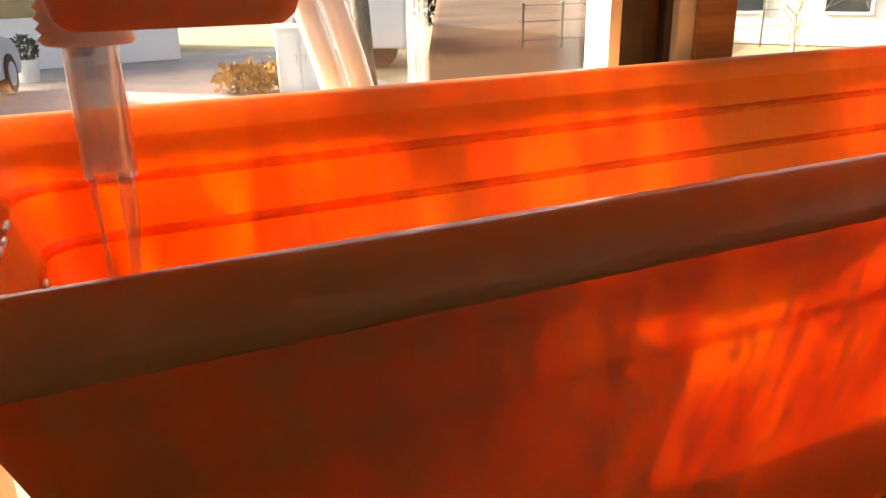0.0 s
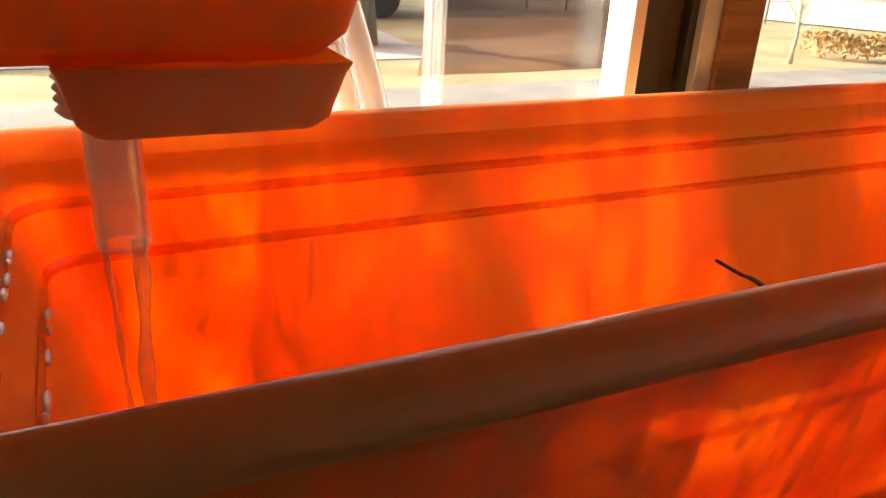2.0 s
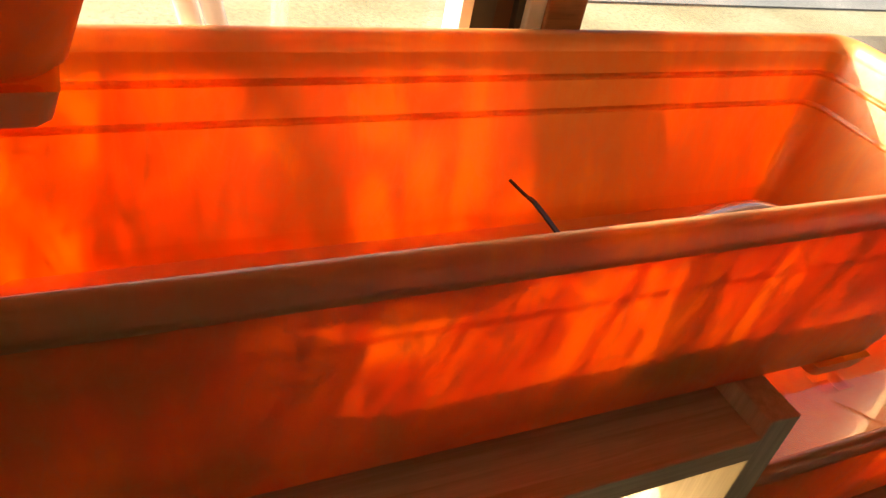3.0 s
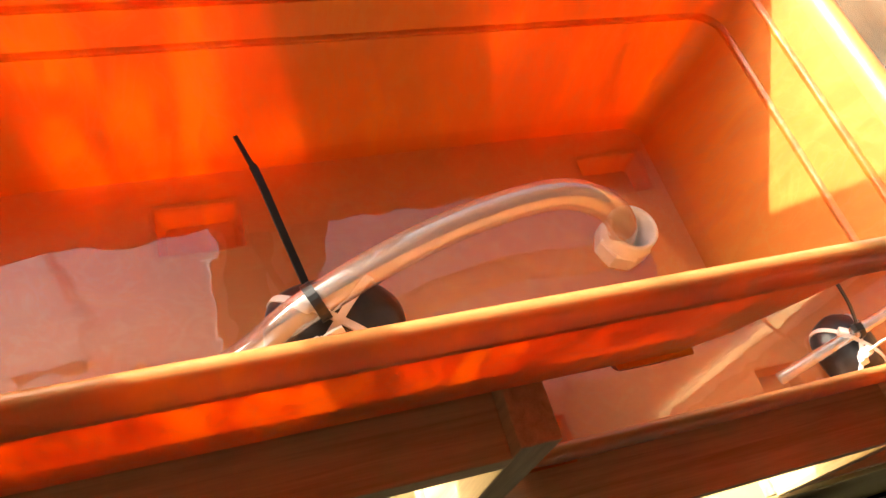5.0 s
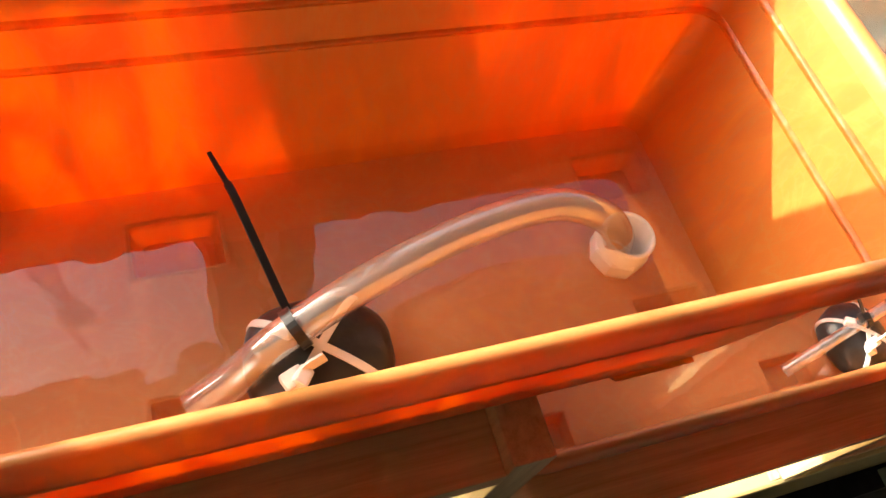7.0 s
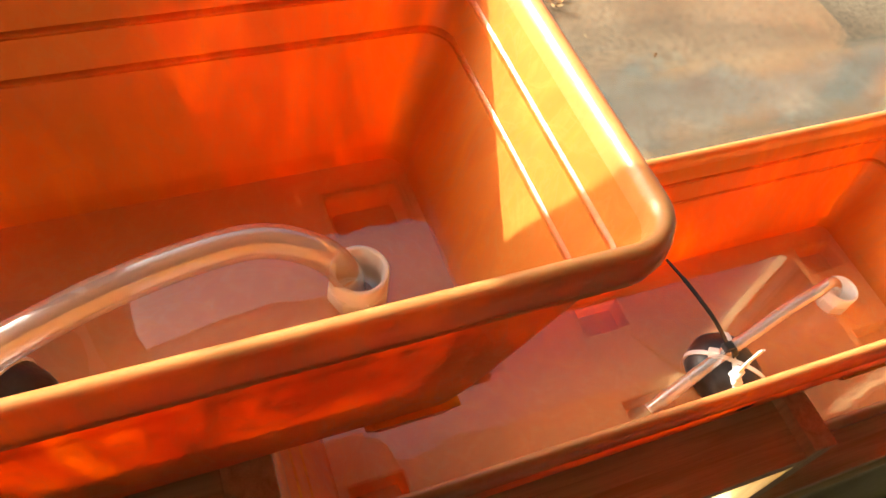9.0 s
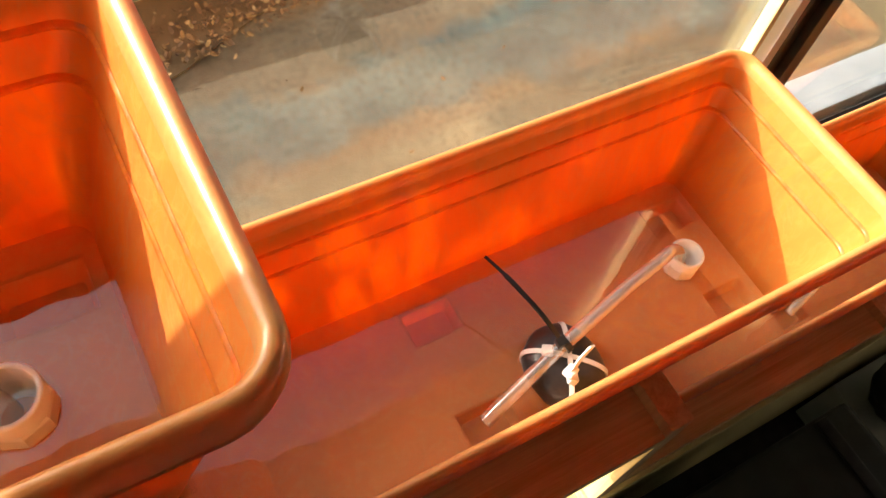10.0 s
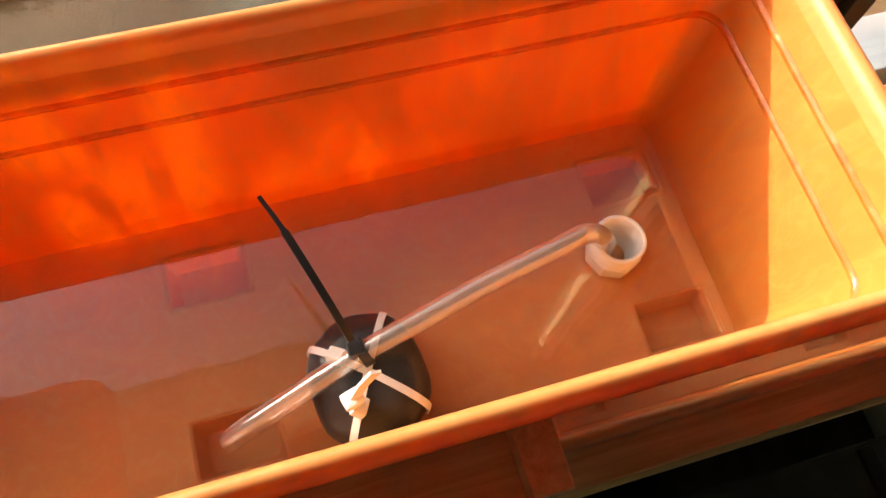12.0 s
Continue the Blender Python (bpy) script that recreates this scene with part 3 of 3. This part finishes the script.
TUBE_B = [(-0.306, 0.038, 0.005), (-0.285, 0.043, 0.016), (-0.236, 0.055, 0.034), (-0.200, 0.064, 0.038), (-0.164, 0.073, 0.040), (-0.130, 0.080, 0.041), (-0.109, 0.085, 0.038), (-0.096, 0.084, 0.026), (-0.093, 0.083, 0.010)]
TAIL_B = [(-0.236, 0.057, 0.040), (-0.243, 0.078, 0.052), (-0.252, 0.105, 0.060), (-0.257, 0.119, 0.063), (-0.2625, 0.132, 0.066)]
build_siphon(STEP, TUBE_B, 0.0056, (-0.233, 0.047, 0.014), (0.029, 0.033, 0.018), TAIL_B, 8, 62, ((-0.243, 0.0345, 0.041), (-0.231, 0.038, 0.068)))
build_siphon(STEP * 2, TUBE_B, 0.0056)

LEVEL = 0.0105


def build_water(off, swell, seed):
    bm = bmesh.new()
    nx, ny = 130, 34
    hx, hy = inner(LEVEL, 0.0008)
    vs = []
    for i in range(nx + 1):
        for j in range(ny + 1):
            x, y = CX - hx + 2 * hx * i / nx, CY - hy + 2 * hy * j / ny
            far = math.exp(-((x + 0.55) / 0.26) ** 2)
            z = LEVEL + swell * (0.25 + far) * noise.noise(Vector((x * 85, y * 85, seed)))
            vs.append(bm.verts.new((x, y, z)))
    for i in range(nx):
        for j in range(ny):
            a = i * (ny + 1) + j
            bm.faces.new((vs[a], vs[a + ny + 1], vs[a + ny + 2], vs[a + 1]))
    ob = part("water", bm, WATER, smooth=True)
    ob.location = off
    return tagged(ob, "shallow clear water standing in the flower box", "water", "water in the boxes")


build_water(Vector((0, 0, 0)), 0.00034, 2)
build_water(STEP, 0.00007, 5)
build_water(STEP * 2, 0.00006, 9)

# falling water below the first outlet: a twisted rope and a thin film beside it
stream = empty("water_stream", "twisting stream of water falling from the outlet pipe", "water stream")
bm = bmesh.new()
px, py = -0.5500, 0.0665
pts = [(px - 0.00013 * i + 0.0003 * math.sin(i * 0.5), py + 0.0006 * math.cos(i * 0.7), 0.1255 - 0.0037 * i) for i in range(31)]
pipe(bm, pts, [0.0017 + 0.0004 * math.sin(i * 0.8) for i in range(31)], 12)
part("rope", bm, STREAM, stream, smooth=True)
bm = bmesh.new()
outer = [(-0.5575 + 0.00009 * i, py, 0.1255 - 0.0037 * i) for i in range(31)]
pipe(bm, outer, [0.0007 + 0.0002 * math.sin(i * 1.1) for i in range(31)], 10)
part("strand", bm, STREAM, stream, smooth=True)

# splash drops along the end wall's ribs; their milky white paints in sun glints
bm = bmesh.new()
rnd = random.Random(4)
for z0 in (0.0968, 0.0758):
    y = 0.022
    while y < 0.135:
        ln = rnd.uniform(0.0016, 0.0062)
        hx, hy = inner(z0)
        x = CX - hx - 0.0065 * (z0 / 0.12) ** 3 + 0.0012
        if rnd.random() < 0.8:
            m = Matrix.Translation((x, y + ln, z0 + rnd.uniform(-0.0012, 0.0016))) @ Matrix.Diagonal((0.0012, ln, rnd.uniform(0.0010, 0.0018), 1))
            bmesh.ops.create_icosphere(bm, subdivisions=2, radius=1, matrix=m)
        y += 2 * ln + rnd.uniform(0.0005, 0.004)
tagged(part("water_drops", bm, HOSE, smooth=True), "splash drops along the box ribs, milky white for sun glints", "water drops", kind="stuff")

# clear hoses hanging down the window
for k, dx in enumerate((-0.012, 0.001)):
    bm = bmesh.new()
    pts = curve_points([(-0.66 + dx, 0.205, 0.70), (-0.54 + dx, 0.206, 0.42), (-0.456 + dx, 0.206, 0.17), (-0.436 + dx, 0.206, 0.10), (-0.405 + dx, 0.206, -0.03), (-0.385 + dx, 0.204, -0.12)], 8)
    pipe(bm, pts, 0.0058, 14, caps=False)
    tagged(part("clear_hose", bm, HOSE, smooth=True), "milky clear hose hanging against the window", "hose", "hanging hoses")

# ---- dark corner of the room ----
case = empty("black_case", "large black case standing in the dark room", "case")
part("body", box(-0.30, 0.93, -0.95, -0.075, GROUND, -0.90, 0.01), SCUFFED, case)
part("lid", box(-0.31, 0.94, -0.96, -0.065, -0.90, -0.865, 0.008), SCUFFED, case)
part("hinge_bar", box(0.86, 0.885, -0.96, -0.07, -0.8655, -0.858, 0.003), GASKET, case)
carton = empty("carton", "pale grey-green carton standing on the dark floor", "carton")
part("body", box(1.42, 1.95, -0.46, -0.012, GROUND, -1.462, 0.004), CARTON, carton)
for y0, y1 in ((-0.460, -0.238), (-0.234, -0.012)):
    part("flap", box(1.42, 1.95, y0, y1, -1.4615, -1.457, 0.001), CARTON, carton)
bag = empty("dark_bag", "dark soft bag with a worn brown patch on a carton", "bag")
bm = bmesh.new()
bmesh.ops.create_icosphere(bm, subdivisions=4, radius=1)
for v in bm.verts:
    c = v.co.copy()
    v.co = Vector((1.535 + 0.125 * c.x, -0.118 + 0.085 * c.y, -1.352 + 0.105 * max(c.z, -0.985))) + 0.010 * noise.noise_vector(c * 3)
part("sack", bm, GASKET, bag, smooth=True)
bm = bmesh.new()
bmesh.ops.create_icosphere(bm, subdivisions=3, radius=1)
for v in bm.verts:
    v.co = Vector((1.475 + 0.050 * v.co.x, -0.085 + 0.040 * v.co.y, -1.272 + 0.022 * v.co.z))
part("patch", bm, WOOD_DARK, bag, "worn brown leather patch", smooth=True)

# ---- outdoors ----
G0 = GROUND
tagged(part("ground", box(-80, 110, 0.36, 150, G0 - 0.3, G0 - 0.02), GRASS), "dry winter grass", "ground", kind="structure")
tagged(part("pavement", box(-20, 40, 0.36, 4.45, G0 - 0.02, G0), CONCRETE), "worn sandy concrete pavement with painted blue-grey shade band", "pavement", kind="structure")


def patch(name, pts, z, mat, label, category):
    """A flat, slightly uneven area with a wavering edge."""
    bm = bmesh.new()
    edge = []
    for (x0, y0), (x1, y1) in zip(pts, pts[1:] + pts[:1]):
        n = max(2, int(math.hypot(x1 - x0, y1 - y0) / 0.12)) if max(abs(x1 - x0), abs(y1 - y0)) < 8 else 6
        for i in range(n):
            x, y = x0 + (x1 - x0) * i / n, y0 + (y1 - y0) * i / n
            w = 0.05 * noise.noise(Vector((x * 2.3, y * 2.3, z)))
            edge.append((x + w, y + w, z))
    top = [bm.verts.new(p) for p in edge]
    low = [bm.verts.new((p[0], p[1], p[2] - 0.006)) for p in edge]
    bm.faces.new(top)
    for i in range(len(top)):
        j = (i + 1) % len(top)
        bm.faces.new((top[i], low[i], low[j], top[j]))
    return tagged(part(name, bm, mat), label, category, kind="structure")


patch("soil_bed", [(-3.0, 1.72), (-0.1, 1.70), (0.30, 1.86), (0.62, 2.02), (1.10, 2.14), (1.6, 2.3), (1.4, 2.6), (-3.0, 2.6)], G0 + 0.008, SOIL, "dark soil bed below the wall", "soil bed")
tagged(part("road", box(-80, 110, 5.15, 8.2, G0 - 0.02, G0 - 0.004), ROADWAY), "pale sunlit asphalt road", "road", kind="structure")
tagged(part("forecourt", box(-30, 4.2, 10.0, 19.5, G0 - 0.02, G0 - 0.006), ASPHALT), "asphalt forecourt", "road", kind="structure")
tagged(part("brick_apron", box(-6, 3.0, 10.5, 13.6, G0 - 0.006, G0 + 0.002), APRON), "pale reddish paved apron", "pavement", kind="structure")

# low stone wall behind the bed
wall = empty("stone_wall", "low wall of mossy grey stones behind the leaf bed", "stone wall")
rnd = random.Random(12)
MOSS = plain("mossy_stone", [(0.3, (0.16, 0.16, 0.10)), (0.5, (0.26, 0.25, 0.17)), (0.75, (0.36, 0.34, 0.26))], 12, 0.9, bump=0.8)
for row in range(2):
    x = -2.2 + row * 0.13
    while x < 0.75 - row * 0.1:
        w = rnd.uniform(0.2, 0.32)
        y = 2.24 + 0.22 * max(0.0, x - 0.2)
        part("stone", box(x, x + w - 0.012, y + rnd.uniform(-0.015, 0.015), y + 0.2, G0 + row * 0.14, G0 + row * 0.14 + 0.132, 0.018), MOSS, wall)
        x += w

# fallen leaves
bm = bmesh.new()
rnd = random.Random(7)
for i in range(1900):
    if i < 1850:
        x = rnd.uniform(-1.6, 1.5)
        y = 1.78 + 0.28 * max(0, x + 0.1) ** 0.9 + abs(rnd.gauss(0, 0.16)) - 0.05
        if y > 2.23 + 0.22 * max(0.0, x - 0.2):
            continue
    else:
        x, y = rnd.uniform(-1, 4), rnd.uniform(0.5, 2.3)
    s = rnd.uniform(0.008, 0.020) if i < 1850 else rnd.uniform(0.006, 0.014)
    m = Matrix.Translation((x, y, G0 + 0.016 + 0.02 * rnd.random())) @ pose(0, 0, 0, rnd.uniform(-35, 35), rnd.uniform(-35, 35), rnd.uniform(0, 360))
    pts = [(-s, 0, 0.2 * s), (-0.4 * s, -0.45 * s, 0), (0.5 * s, -0.4 * s, 0.1 * s), (s, 0, 0.35 * s), (0.5 * s, 0.42 * s, 0.1 * s), (-0.4 * s, 0.45 * s, 0)]
    bm.faces.new([bm.verts.new(m @ Vector(p)) for p in pts])
tagged(part("fallen_leaves", bm, LEAF), "scattered dry brown leaves", "leaves", kind="stuff")


def build_house(name, x, y, w, d, h, turn, wins, label):
    ob = empty(name, label, "house", at=(x, y, G0))
    ob.rotation_euler = (0, 0, radians(turn))
    part("wall", box(-w / 2, w / 2, 0, d, 0, h, 0.02), HOUSE, ob)
    bm = bmesh.new()
    o = 0.4
    v = [bm.verts.new(p) for p in ((-w / 2 - o, -o, h), (w / 2 + o, -o, h), (w / 2 + o, d + o, h), (-w / 2 - o, d + o, h), (-w / 2 - o, d / 2, h + 2), (w / 2 + o, d / 2, h + 2))]
    for f in ((0, 1, 5, 4), (2, 3, 4, 5), (0, 4, 3), (1, 2, 5), (3, 2, 1, 0)):
        bm.faces.new([v[i] for i in f])
    part("roof", bm, ROOF, ob)
    for wx, wz, ww, wh in wins:
        win = part("window", box(wx, wx + ww, -0.03, 0.05, wz, wz + wh, 0.01), DARKGLASS, ob)
        for a, b, c, e in ((wx - 0.06, wx, wz - 0.06, wz + wh + 0.06), (wx + ww, wx + ww + 0.06, wz - 0.06, wz + wh + 0.06), (wx, wx + ww, wz - 0.06, wz), (wx, wx + ww, wz + wh, wz + wh + 0.06)):
            part("frame", box(a, b, -0.06, 0.02, c, e), WHITE, win)
    return ob


build_house("white_house", -1.2, 17.6, 5.6, 5, 3.2, 8, [(-2.3, 0.9, 0.9, 0.9), (-0.8, 1.0, 0.9, 0.8), (1.0, 0.6, 0.8, 1.0)], "white rendered house across the forecourt")
build_house("white_house", 15.6, 11.6, 11, 6, 3.3, -54, [(-3.4, 0.75, 0.9, 0.6), (-1.2, 0.75, 0.9, 0.6), (1.6, 0.7, 1.2, 0.8)], "white rendered house beyond the lawn")
van = empty("white_trailer", "white box trailer with dark side window", "trailer", at=(4.0, 14.6, G0))
van.rotation_euler = (0, 0, radians(-28))
part("body", box(-0.9, 1.4, 0, 1.9, 0.35, 2.2, 0.06), HOUSE, van)
part("window", box(-0.75, -0.35, -0.02, 0.02, 1.1, 1.7, 0.01), DARKGLASS, van)
part("panel", box(-0.75, -0.35, -0.02, 0.02, 0.4, 0.95, 0.01), BRICK, van)
for wx in (-0.5, 0.9):
    bm = bmesh.new()
    pipe(bm, [(wx, 0.02, 0.33), (wx, 0.22, 0.33)], 0.33, 24)
    part("wheel", bm, RUBBER, van)

# brown bank with a wire fence
bm = bmesh.new()
nx, ny = 60, 24
vs = []
for i in range(nx + 1):
    for j in range(ny + 1):
        q = 19 * j / ny
        x, y = 2.95 + 0.47 * q + (4.4 + 0.5 * q) * i / nx, 8.25 + q
        z = G0 + 0.02 + 0.06 * q * min(1, q / 6) + 0.06 * noise.noise(Vector((x * 0.6, y * 0.6, 0)))
        vs.append(bm.verts.new((x, y, z if j and 0 < i < nx else G0 - 0.25)))
for i in range(nx):
    for j in range(ny):
        a = i * (ny + 1) + j
        bm.faces.new((vs[a], vs[a + ny + 1], vs[a + ny + 2], vs[a + 1]))
tagged(part("bank", bm, EARTH, smooth=True), "brown grassy bank in winter", "bank", kind="structure")
fence = empty("fence", "thin dark post and wire fence on the bank", "fence")
for i in range(10):
    x = 7.4 + 0.9 * i
    bm = bmesh.new()
    pipe(bm, [(x, 13.2, G0 - 0.05), (x, 13.2, G0 + 1.15)], 0.025, 6)
    part("post", bm, BARK, fence)
for z in (0.45, 0.8, 1.1):
    bm = bmesh.new()
    pipe(bm, [(7.3, 13.2, G0 + z), (15.6, 13.2, G0 + z)], 0.008, 5)
    part("wire", bm, BARK, fence)


def build_tree(x, y, r, h, seed, mat, label, spread=0.55, limbs=22):
    ob = empty("bare_tree", label, "tree", "bare trees", at=(x, y, G0))
    rnd = random.Random(seed)
    bm = bmesh.new()
    pts = [(0.05 * math.sin(i + seed), 0.05 * math.cos(i * 1.3), h * i / 8) for i in range(9)]
    pipe(bm, pts, [r * (1.35 if i == 0 else 1 - i * 0.09) for i in range(9)], 12)
    part("trunk", bm, mat, ob, smooth=True)
    bm = bmesh.new()
    for i in range(limbs):
        z0 = h * rnd.uniform(0.25, 0.95)
        a, e = rnd.uniform(0, 6.28), rnd.uniform(0.5, 1.2)
        ln = h * spread * rnd.uniform(0.4, 1) * (1.2 - z0 / h)
        p, line = Vector((0, 0, z0)), []
        d = Vector((math.cos(a) * math.cos(e), math.sin(a) * math.cos(e), math.sin(e)))
        for k in range(6):
            line.append(p.copy())
            p += d * ln / 5
            d = (d + 0.3 * Vector((rnd.uniform(-1, 1), rnd.uniform(-1, 1), rnd.uniform(-0.3, 1)))).normalized()
            if k > 1:
                q = p + (d + Vector((rnd.uniform(-1, 1), rnd.uniform(-1, 1), rnd.uniform(-0.2, 1)))).normalized() * ln * 0.35
                pipe(bm, [p, (p + q) / 2, q], [r * 0.07, r * 0.05, r * 0.02], 4)
        pipe(bm, line, [r * 0.26 * (1 - k * 0.16) for k in range(6)], 5)
    part("limbs", bm, mat, ob)
    return ob


build_tree(3.38, 11.2, 0.16, 5.0, 1, BARK, "dark trunk of a bare tree by the road", limbs=14)
build_tree(9.6, 8.7, 0.035, 1.6, 2, TWIG, "small bare pale shrub on the lawn", 0.9, 40)
build_tree(12.4, 8.6, 0.03, 1.3, 5, TWIG, "small bare pale shrub on the lawn", 0.9, 40)
build_tree(11.6, 16.5, 0.12, 1.9, 6, BARK, "dark bare bush on the bank", 0.7, 60)


def build_car(x, y, turn):
    ob = empty("parked_car", "silver hatchback with red tail lamp at the kerb", "car", at=(x, y, G0))
    ob.rotation_euler = (0, 0, radians(turn))
    prof = [(-1.95, 0.30), (-2.02, 0.55), (-1.95, 0.86), (-1.75, 0.93), (-1.35, 1.36), (-0.9, 1.45), (0.1, 1.44), (0.55, 1.30), (1.05, 0.95), (1.75, 0.82), (2.0, 0.62), (2.02, 0.38), (1.9, 0.26)]
    bm = bmesh.new()
    loops = []
    for yy, s, zs in ((-0.82, 0.965, 0.94), (-0.80, 0.985, 0.97), (-0.62, 1, 1), (0.62, 1, 1), (0.80, 0.985, 0.97), (0.82, 0.965, 0.94)):
        loops.append([(px_ * s, yy * (0.84 if pz > 1.1 else 1), 0.28 + (pz - 0.28) * zs) for px_, pz in prof])
    rings(bm, loops, caps=True)
    body = part("body", bm, CARPAINT, ob, smooth=False)
    for sy in (-1, 1):
        for x0, x1 in ((-1.25, -0.45), (-0.38, 0.45)):
            bm = bmesh.new()
            yy = sy * 0.70
            v = [bm.verts.new(p) for p in ((x0 - 0.12 if x0 < -1 else x0, sy * 0.80, 0.93), (x1 + (0.35 if x1 > 0 else 0), sy * 0.80, 0.93), (x1 - (0.05 if x1 > 0 else 0), yy, 1.33), (x0 + 0.05, yy, 1.33))]
            f = bm.faces.new(v)
            bmesh.ops.solidify(bm, geom=[f], thickness=0.03)
            part("side_window", bm, DARKGLASS, ob)
        for wx in (-1.25, 1.25):
            bm = bmesh.new()
            pipe(bm, [(wx, sy * 0.66, 0.31), (wx, sy * 0.85, 0.31)], 0.31, 24)
            tyre = part("wheel", bm, RUBBER, ob)
            bm = bmesh.new()
            pipe(bm, [(wx, sy * 0.80, 0.31), (wx, sy * 0.862, 0.31)], 0.19, 20)
            part("rim", bm, STEEL, tyre)
        part("tail_lamp", box(-2.03, -1.80, sy * 0.78 - 0.06, sy * 0.78 + 0.06, 0.62, 0.86, 0.02), REDLAMP, ob, "red tail lamp")
    bm = box(-0.03, 0.03, -0.62, 0.62, -0.26, 0.26, 0.01)
    bmesh.ops.transform(bm, matrix=Matrix.Translation((-1.57, 0, 1.16)) @ pose(0, 0, 0, 0, 43, 0), verts=bm.verts)
    part("rear_window", bm, DARKGLASS, ob)
    bm = box(-0.03, 0.03, -0.62, 0.62, -0.27, 0.27, 0.01)
    bmesh.ops.transform(bm, matrix=Matrix.Translation((0.80, 0, 1.14)) @ pose(0, 0, 0, 0, -55, 0), verts=bm.verts)
    part("windscreen", bm, DARKGLASS, ob)
    return ob


build_car(-2.6, 13.2, 78)


def build_hedge(name, x0, y0, x1, y1, h, seed, mat, label, count=420, leaf=0.05):
    """A clipped or wild hedge of many small leaves round a few stems."""
    rnd = random.Random(seed)
    bm = bmesh.new()
    for i in range(count):
        t = rnd.random()
        top = h * (0.75 + 0.35 * noise.noise(Vector((t * 9, seed, 0))))
        z = top * rnd.random() ** 0.6
        w = 0.45 * h * math.sqrt(max(0.05, 1 - (z / (top * 1.1)) ** 2))
        p = Vector((x0 + (x1 - x0) * t + rnd.uniform(-w, w), y0 + (y1 - y0) * t + rnd.uniform(-w, w), G0 + z))
        m = Matrix.Translation(p) @ pose(0, 0, 0, rnd.uniform(0, 360), rnd.uniform(0, 360), rnd.uniform(0, 360))
        q = leaf * rnd.uniform(0.6, 1.4)
        bm.faces.new([bm.verts.new(m @ Vector(v)) for v in ((-q, 0, 0), (0, -0.5 * q, 0.1 * q), (q, 0, 0), (0, 0.5 * q, 0.1 * q))])
    return tagged(part(name, bm, mat), label, "hedge", kind="stuff")


EVERGREEN = plain("dark_leaves", [(0.3, (0.015, 0.025, 0.012)), (0.7, (0.05, 0.06, 0.03))], 8, 0.7)
RUSSET = plain("russet_leaves", [(0.3, (0.30, 0.17, 0.05)), (0.7, (0.48, 0.30, 0.10))], 5, 0.8)
build_hedge("russet_hedge", 10.6, 9.2, 14.8, 7.4, 0.55, 3, RUSSET, "russet winter hedge before the house", 2600, 0.045)
build_hedge("dark_hedge", 9.0, 26.0, 24.0, 24.0, 2.2, 5, EVERGREEN, "dark evergreen hedge beyond the bank", 5200, 0.16)
build_hedge("leaf_pile", 1.55, 12.4, 2.35, 12.0, 0.6, 8, RUSSET, "heap of brown garden cuttings", 700, 0.06)

# white garden cabinet beside the heap of cuttings
cab = empty("garden_cabinet", "white garden cabinet beside the heap of cuttings", "cabinet", at=(2.55, 11.6, G0))
cab.rotation_euler = (0, 0, radians(-14))
part("body", box(-0.36, 0.36, 0.0, 0.6, 0.05, 0.98, 0.015), HOUSE, cab)
part("top", box(-0.40, 0.40, -0.04, 0.64, 0.98, 1.02, 0.01), HOUSE, cab)
for x0, x1 in ((-0.345, -0.005), (0.005, 0.345)):
    d = part("door", box(x0, x1, -0.025, -0.001, 0.08, 0.95, 0.006), WHITE, cab)
    part("handle", box(x1 - 0.07 if x0 < 0 else x0 + 0.05, x1 - 0.05 if x0 < 0 else x0 + 0.07, -0.05, -0.026, 0.48, 0.62, 0.004), STEEL, d)
part("plinth", box(-0.33, 0.33, 0.03, 0.57, 0.0, 0.05), BARK, cab)

# clipped shrubs in dark pots by the far house
for x, y in ((-1.35, 15.6), (-0.45, 15.7)):
    ob = empty("potted_shrub", "clipped dark shrub in a pale pot by the house", "potted plant", "potted shrubs", at=(x, y, G0))
    bm = bmesh.new()
    rings(bm, [[(r * math.cos(a), r * math.sin(a), z) for a in [2 * math.pi * k / 20 for k in range(20)]] for r, z in ((0.16, 0), (0.22, 0.34), (0.24, 0.36), (0.24, 0.40), (0.20, 0.40), (0.19, 0.33))])
    part("pot", bm, WHITE, ob)
    bm = bmesh.new()
    rnd = random.Random(int(x * 100))
    for i in range(500):
        d = Vector((rnd.gauss(0, 1), rnd.gauss(0, 1), rnd.gauss(0, 1))).normalized() * 0.24 * rnd.uniform(0.7, 1.05)
        m = Matrix.Translation(d + Vector((0, 0, 0.58))) @ pose(0, 0, 0, rnd.uniform(0, 360), rnd.uniform(0, 360), 0)
        q = 0.035
        bm.faces.new([bm.verts.new(m @ Vector(v)) for v in ((-q, 0, 0), (0, -0.5 * q, 0), (q, 0, 0), (0, 0.5 * q, 0))])
    part("foliage", bm, EVERGREEN, ob)
